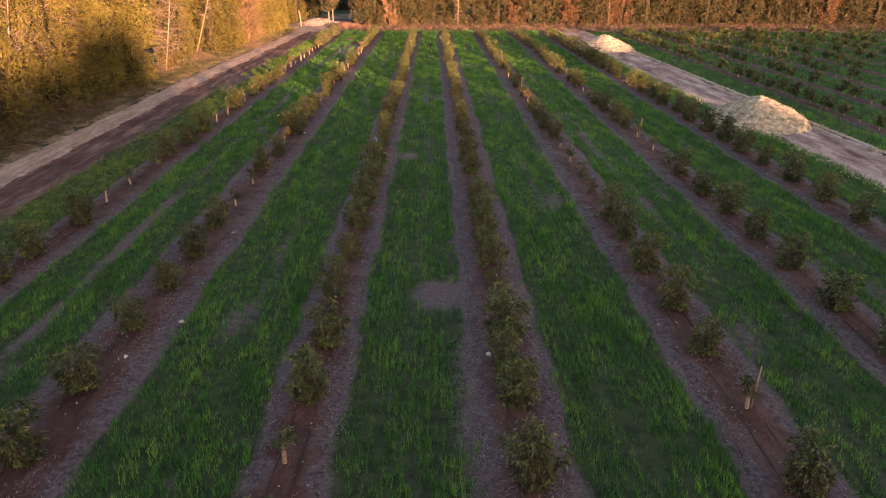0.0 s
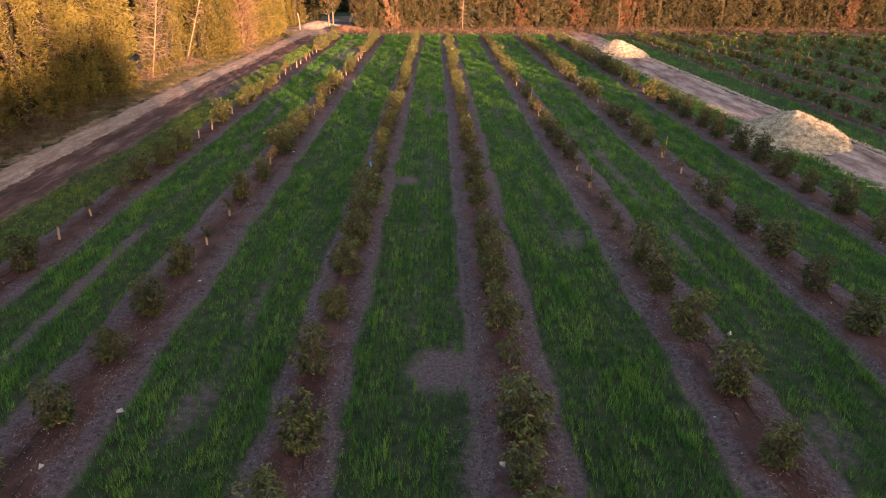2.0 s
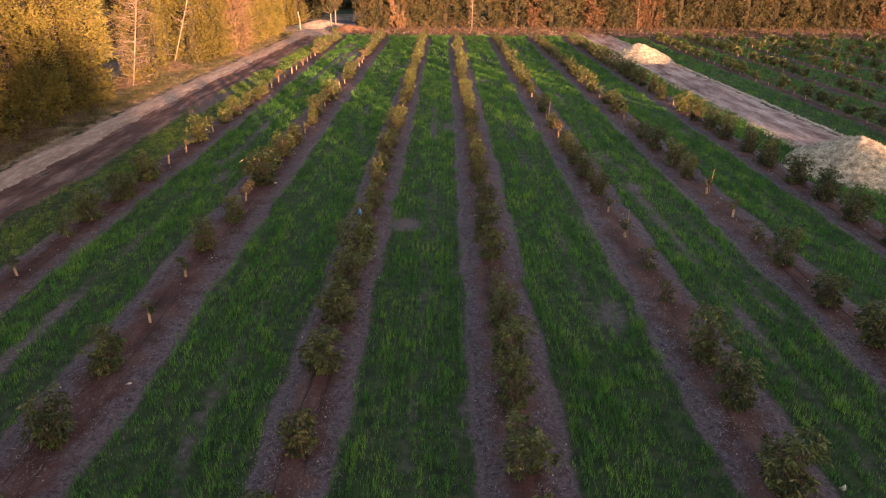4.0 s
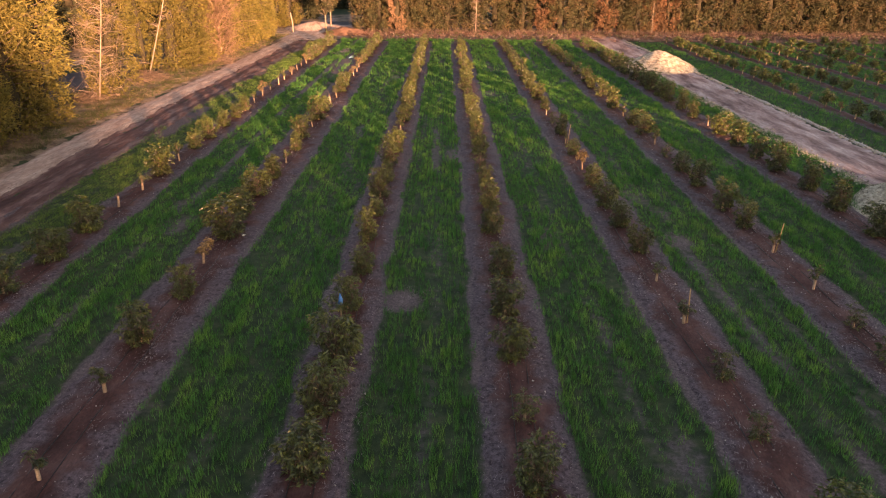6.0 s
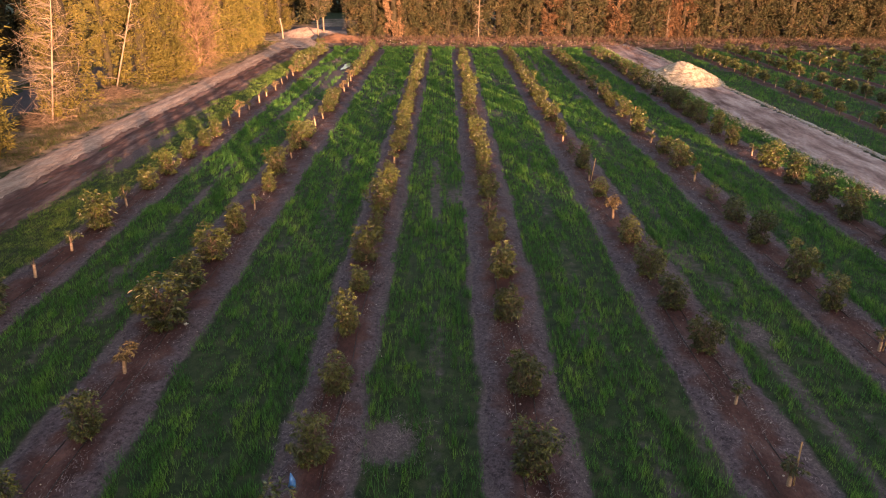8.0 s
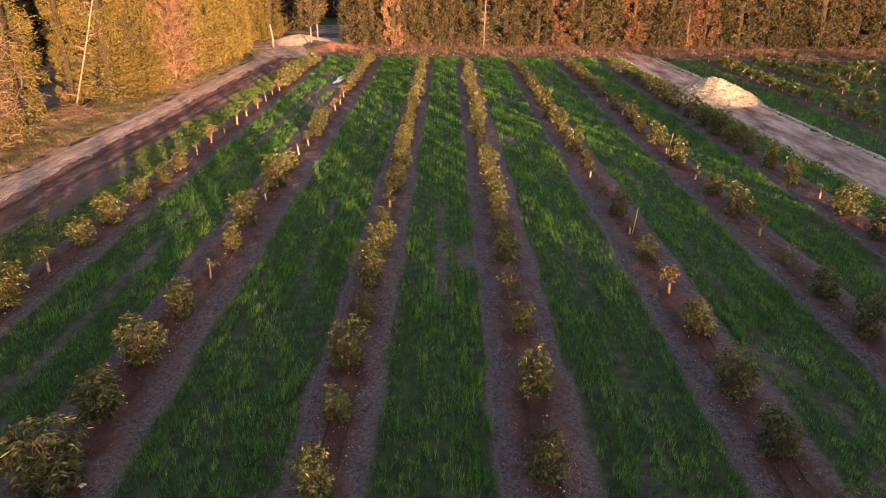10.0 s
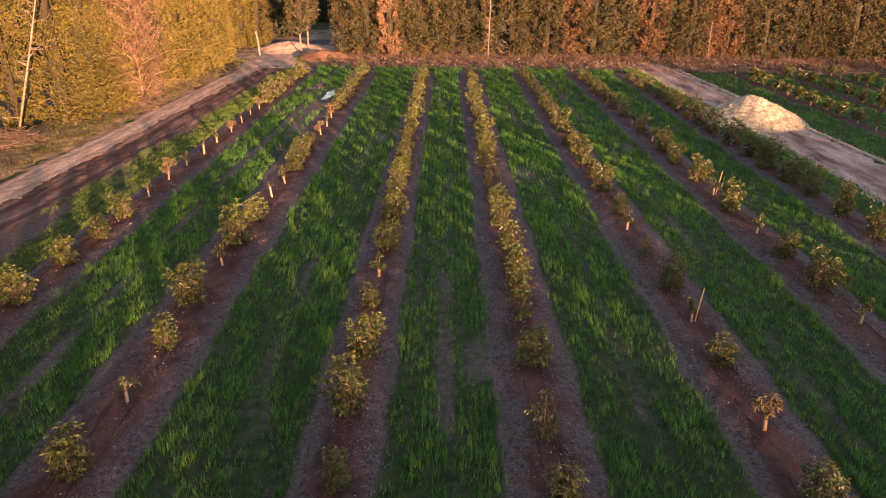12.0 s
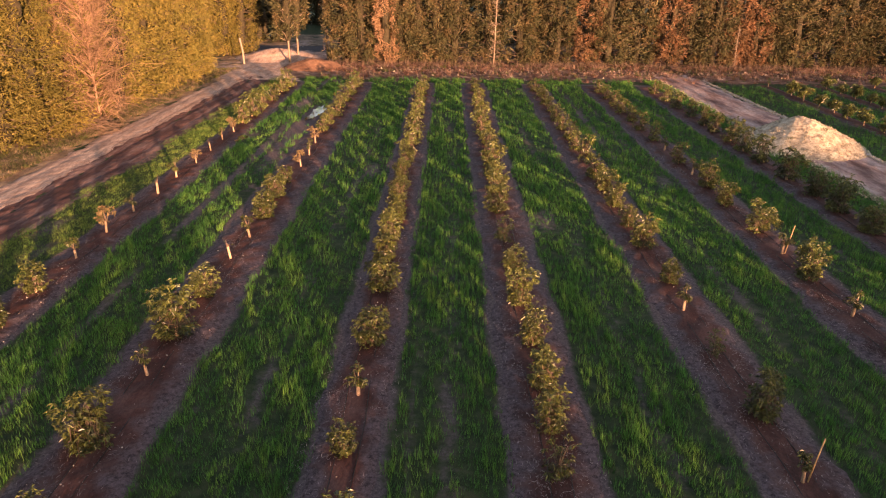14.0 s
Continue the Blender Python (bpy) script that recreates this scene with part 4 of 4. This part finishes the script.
dead_moulds = [dead_tree(340, 13.5, MAT_PALEBARK, "bare dead tree with a pale trunk in the windbreak", 130, 2.4, 5, 0.7),
               dead_tree(341, 12.5, MAT_PALEBARK, "slim bare dead trunk leaning in the windbreak", 26, 1.4, 2),
               dead_tree(342, 12.0, MAT_PALEBARK, "slim pale dead trunk standing before the far windbreak", 160, 1.0, 1, 0.6)]
rust_moulds = [dead_tree(345, 13.0, MAT_RUST, "dead tree with a thicket of pale tan twigs", 260, 2.7, 8, 0.8, (0.3, 1.4))]
MOULDS += beyond_moulds + slim_end_moulds + rust_leaf_moulds + green_moulds + slim_moulds + brown_moulds + end_moulds + shade_moulds + dead_moulds + rust_moulds


def plant(mould, x, y, s=1.0, turn=None, tall=1.0):
    turn = pick.uniform(0, 360) if turn is None else turn
    return copy_thing(mould, pose(x, y, 0, 0, 0, turn) @ Matrix.Diagonal((s, s, s * tall, 1)))


# beside the road, with two gaps
y = 33.0
while y < 122:
    if not (66.6 < y < 88.3):
        x = float(road_mid(np.array(y))) - float(np.interp(y, (60, 93), (4.7, 4.5))) + pick.uniform(-0.4, 0.4)
        along = min(y, 64.2) if y < 70 else y
        roll = pick.random()
        plant(pick.choice(green_moulds if roll < 0.88 else slim_moulds), x, along, pick.uniform(0.9, 1.12))
        if y < 66:
            plant(pick.choice(green_moulds), x - 3.0, along + 1.9, pick.uniform(0.95, 1.15))
        if pick.random() < 0.35 and y > 94:
            plant(pick.choice(green_moulds), x - 1.9, y + 1.3, pick.uniform(0.9, 1.1))
    y += pick.uniform(3.5, 4.3) if y < 68 else pick.uniform(2.3, 3.1)
for x, y, m, turn in ((-29.2, 43.5, dead_moulds[0], 30), (-28.9, 72.7, dead_moulds[0], 0), (-29.3, 83.8, dead_moulds[1], 0), (-25.3, 95.0, rust_moulds[0], 90), (-30.0, 52.0, dead_moulds[0], 10)):
    plant(m, x, y, 1.0, turn)
plant(slim_moulds[0], -30.7, 86.6, 0.92), plant(green_moulds[1], -28.2, 74.8, 0.95), plant(green_moulds[3], -32.8, 62.6, 1.0), plant(green_moulds[2], -28.7, 89.0, 1.0)
# the field's end
x = -13.0
while x < 93:
    roll = pick.random()
    kind = brown_moulds if 0.5 < x < 3.4 or roll < 0.24 else end_moulds
    plant(pick.choice(kind), x, 130.0 + pick.uniform(-0.7, 0.7), pick.uniform(0.9, 1.15))
    x += pick.choice((2.0, 2.3, 2.6, 3.7))
plant(rust_leaf_moulds[0], -7.7, 128.2, 1.0, 20), plant(dead_moulds[2], -15.1, 131.0, 0.9, 100)
for x, y, turn, size in ((4.6, 127.4, 40, 1.0), (32.3, 127.6, 130, 0.4)):
    plant(dead_moulds[2], x, y, size, turn)
for x, y, m in ((-19.0, 128.0, 0), (-18.9, 132.2, 1)):
    plant(slim_end_moulds[m], x, y)
# beyond the windbreaks, across the paved lane
for i in range(26):
    plant(pick.choice(beyond_moulds), -47 + pick.uniform(-2, 2), 12 + i * 5.2, pick.uniform(0.95, 1.2))
for i in range(30):
    if i not in (4, 5):
        plant(pick.choice(beyond_moulds), -44 + i * 5.4, 150 + pick.uniform(-2, 2), pick.uniform(0.95, 1.2))
for i in range(11):
    plant(pick.choice(beyond_moulds), -42 + i * 3.6, 174 + pick.uniform(-2, 2), pick.uniform(0.75, 0.95))
for x in (-28.0, -26.2, -31.0):
    plant(pick.choice(green_moulds), x, 134.5 + pick.uniform(-1, 1), 0.95)
# an uneven windbreak, out of view, added far behind the start of the flight and square to the low sun to lay its shadow
# over the field
CREST = ((-60, -42, -37, -34, -32, -30.5, -29, -28, -26.8, -22, -19, -16, -12, -8, -6.4, -4.5, -2, 0.5, 3, 8, 11, 13, 16, 18, 21, 27, 30, 40, 60),
         (4.5, 4.2, 3.0, 3.4, 4.6, 6.6, 5.6, 4.2, 1.4, -0.2, 0.4, 0.3, -0.4, -0.6, -1.0, -0.5, -0.7, -1.0, -0.5, -0.2, -0.2, -2.3, -2.3, 0.6, 2.4, 2.5, 0.6, 0.6, 0.9))      # along the row, and how far its crest stands above or below the usual, fitted to the lit and shaded spots of the field
BEHIND = Vector((-3.0, 75.0)) + 200 * SUN_DIR.xy
c = -150.0
while c < 190:
    tops = sum(math.exp(-((c - at) / 1.5) ** 2) for at in (-10.2, -3.1, 4.9, 38.0, 49.0, 57.0, 68.0))
    high = 200 * math.tan(SUN_ELEV) + float(np.interp(c, CREST[0], CREST[1])) + 2.0 * tops + pick.uniform(-0.35, 0.3)
    spot = BEHIND + c * Vector((-SUN_DIR.y, SUN_DIR.x)) + SUN_DIR.xy * pick.uniform(-1, 1)
    plant(pick.choice(shade_moulds), spot.x, spot.y, high / 15.0)
    c += pick.uniform(1.2, 1.6)


def brush_pile(seed, x, y, r, h):
    """A heap of cut dead branches."""
    g = np.random.default_rng(seed)
    pieces = []
    for _ in range(320):
        a, q = g.uniform(0, 2 * np.pi), g.uniform(0, 1) ** 0.6
        c = np.array([math.cos(a) * q * r, math.sin(a) * q * r, 0.05 + h * (1 - q * q) * g.uniform(0.2, 1)])
        d = g.normal(0, 1, 3) * [1, 1, 0.35]
        d *= g.uniform(0.4, 1.0) / np.linalg.norm(d)
        pieces.append(tube_mesh([c - d, c + g.normal(0, 0.08, 3), c + d], [0.013, 0.010, 0.004], 3))
    V, T = join(pieces)
    V[:, 2] = np.maximum(V[:, 2], 0.01)
    root = thing("brush_pile", "heap of dead brown branches under the windbreak", "brush pile", "brush piles")
    child("brushwood", fast_mesh("brushwood", V, T, MAT_DEADTWIG), root)["kind"] = "stuff"
    root.matrix_basis = pose(x, y, 0.04)


brush_pile(71, -28.9, 82.6, 2.0, 0.9), brush_pile(72, -29.6, 72.6, 1.9, 0.8), brush_pile(73, -28.0, 58.5, 1.6, 0.5), brush_pile(75, -27.6, 39.0, 2.2, 1.7), brush_pile(76, -27.9, 43.6, 2.3, 2.1), brush_pile(77, -27.7, 48.4, 2.2, 1.5), brush_pile(78, -27.9, 53.0, 1.9, 1.2), brush_pile(74, -25.5, 94.4, 1.7, 1.1)

# paved lane behind the trees, with its guard rail
strip("road", lambda y: -35.6 + 0 * y, lambda y: 2.9 + 0 * y, 30, 137, 0.06, MAT_ASPHALT, across=9, rough=0.004, step=1.0, seed=1.0,
      label="grey paved lane behind the roadside windbreak", category="lane")
X, Y = np.meshgrid(np.linspace(-45, 60, 40), np.linspace(137.5, 143.5, 5))
tagged(new("road", fast_mesh("road", np.stack([X, Y, 0.06 + 0 * X], -1).reshape(-1, 3), lattice(5, 40), MAT_ASPHALT)),
       "grey paved lane behind the far windbreak", "lane", kind="structure")
rail = thing("guard_rail", "grey steel guard rail along the paved lane", "guard rail")
for i in range(14):
    V, T = tube_mesh([(-39.2, 70 + i * 3.0, -0.1), (-39.2, 70 + i * 3.0, 0.75)], [0.06, 0.06], 6)
    child("post", fast_mesh("post", V, T, MAT_STEEL), rail)
for h in (0.45, 0.72):
    V, T = tube_mesh([(-39.12, 69, h), (-39.12, 90, h), (-39.12, 110, h)], [0.07, 0.07, 0.07], 6)
    child("beam", fast_mesh("beam", V, T, MAT_STEEL), rail)
post = thing("gate_post", "pale leaning wooden post beside the dirt road", "post")
V, T = tube_mesh([(0, 0, -0.2), (0.05, 0, 1.4), (-0.05, 0, 2.9)], [0.13, 0.12, 0.10], 9)
child("pole", fast_mesh("pole", V, T, MAT_PALEBARK), post)
post.matrix_basis = pose(-23.9, 126.5, 0, 0, -4, 0)

# scrub at the feet of the windbreaks
g = np.random.default_rng(500)
n = 15000
y = g.uniform(25, 123, n)
pts = np.stack([road_mid(y) - 1.7 - np.abs(g.normal(0, 2.2, n)), y, np.zeros(n)], 1)
half = g.uniform(0, 1, n) < 0.45
for sel, mat, text in ((half, MAT_SCRUB, "dry brown scrub under the roadside windbreak"), (~half, MAT_WEED, "green weeds on the road's verge")):
    V, T = blades(pts[sel], g.uniform(0.06, 0.3, sel.sum()), np.full(sel.sum(), 0.03), 9, 2.2, g)
    tagged(new("scrub", fast_mesh("scrub", V, T, mat)), text, "scrub", kind="stuff")
for n, mat, low, high, back, text in ((8500, MAT_BRUSH, 0.12, 0.5, 4.4, "dry red-brown scrub along the field's end"), (2200, MAT_STRAW, 0.08, 0.25, 4.2, "dead pale grass along the field's end"),
                                      (1500, MAT_WEED, 0.15, 0.5, 4.5, "green weeds along the field's end"), (1300, MAT_DEADTWIG, 0.3, 0.9, 0.8, "dry twigs at the feet of the far windbreak")):
    yy = 127.6 - np.abs(g.normal(0, back, n))
    xx = g.uniform(-14, 100, n)
    ok = (yy > 116.5) & (waves(xx * 1.3, yy * 1.7, n * 0.01) > -0.35)
    xx, yy = xx[ok], yy[ok]
    V, T = blades(np.stack([xx, yy, np.full(len(xx), 0.03)], 1), g.uniform(low, high, len(xx)), np.full(len(xx), 0.04), 9, 1.9, g)
    tagged(new("scrub", fast_mesh("scrub", V, T, mat)), text, "scrub", kind="stuff")

# clods and gravel strewn along the road's edges
for mat, mid, spread, n in ((MAT_DARK, 1.3, 0.4, 1500), (MAT_DARK, -1.4, 0.3, 1200), (MAT_DARK, 4.2, 0.35, 1500)):
    yy = g.uniform(25, 118, n)
    at = np.stack([road_mid(yy) + mid + g.normal(0, spread, n), yy, np.full(n, 0.055)], 1)
    tagged(new("clods", fast_mesh("clods", *pebbles(at, g.uniform(0.008, 0.028, n), g), mat)), "loose clods and gravel along the dirt road", "clods", kind="stuff")
# stones strewn over the earth at the field's end
at = np.stack([g.uniform(-12, 85, 420), 124.2 + g.normal(0, 2.3, 420), np.full(420, 0.06)], 1)
tagged(new("field_stones", fast_mesh("field_stones", *pebbles(at, 0.03 + 0.16 * g.uniform(0, 1, 420) ** 2, g), MAT_GRAVEL)), "pale stones cleared to the field's end", "stones", kind="stuff")

n = 1900
xx = g.uniform(-6, 92, n)
ridge = np.clip(0.55 + 0.6 * waves(xx * 0.5, 0 * xx, 2.0), 0, 1)
off = g.normal(0, 0.55, n)
at = np.stack([xx, 122.6 + 0.8 * waves(xx * 0.3, 0 * xx, 1.0) + off, 0.05 + 0.4 * ridge * np.exp(-(off / 0.5) ** 2) * g.uniform(0.3, 1, n)], 1)[g.uniform(0, 1, n) < ridge + 0.15]
tagged(new("stone_windrow", fast_mesh("stone_windrow", *pebbles(at, g.uniform(0.03, 0.14, len(at)), g), MAT_RUBBLE)), "low windrow of pale rubble along the field's end", "stones", kind="stuff")

# puddles in the wheel track
for px, py, pw, pl, turn in ((-11.0, 101.0, 0.42, 2.4, 0.15), (-14.6, 92.6, 0.3, 0.9, 0.0)):
    th, q = np.meshgrid(np.linspace(0, 2 * np.pi, 145), np.linspace(0, 1, 5))
    rr = q * (1 + 0.18 * np.sin(3 * th + 1) + 0.12 * np.sin(5 * th) + 0.14 * np.sin(11 * th + 2) + 0.1 * np.sin(23 * th) + 0.06 * np.sin(41 * th))
    V = np.stack([px + rr * pw * np.cos(th) + turn * rr * np.sin(th), py + rr * pl * np.sin(th), 0.075 + 0 * th], -1).reshape(-1, 3)
    tagged(new("water", fast_mesh("water", V, lattice(5, 145)[:, ::-1], MAT_WATER)), "shallow rain puddle in the wheel track", "puddle", kind="structure")

# pebbles and bits of litter strewn over the beds
for i, key in enumerate(ROWS):
    n = 420
    yy = g.uniform(5, 75, n)
    at = np.stack([row_x(key, yy) + g.normal(0, 0.5, n), yy, np.full(n, 0.085)], 1)
    tagged(new("pebbles", fast_mesh("pebbles", *pebbles(at, 0.008 + 0.03 * g.uniform(0, 1, n) ** 3, g), MAT_SAND)), "pale pebbles strewn over a planting bed", "pebbles", kind="stuff")

# single white stones on the beds
for i, (x, y) in enumerate(((-8.85, 14.2), (2.25, 14.25), (-7.9, 16.4), (-8.4, 24.5), (10.2, 20.5), (-8.6, 43.5))):
    g2 = np.random.default_rng(600 + i)
    V, T = pebbles(np.zeros((1, 3)), np.array([0.10]), g2)
    st = new("stone", fast_mesh("stone", V, T, MAT_STONE))
    st.matrix_basis = pose(x, y, 0.09, 0, 0, 40 * i)
    tagged(st, "white limestone lying on a planting bed", "stone", "white stones")

# the moulds themselves are not part of the place
for mould in MOULDS:
    for ob in (*mould.children_recursive, mould):
        bpy.data.objects.remove(ob)
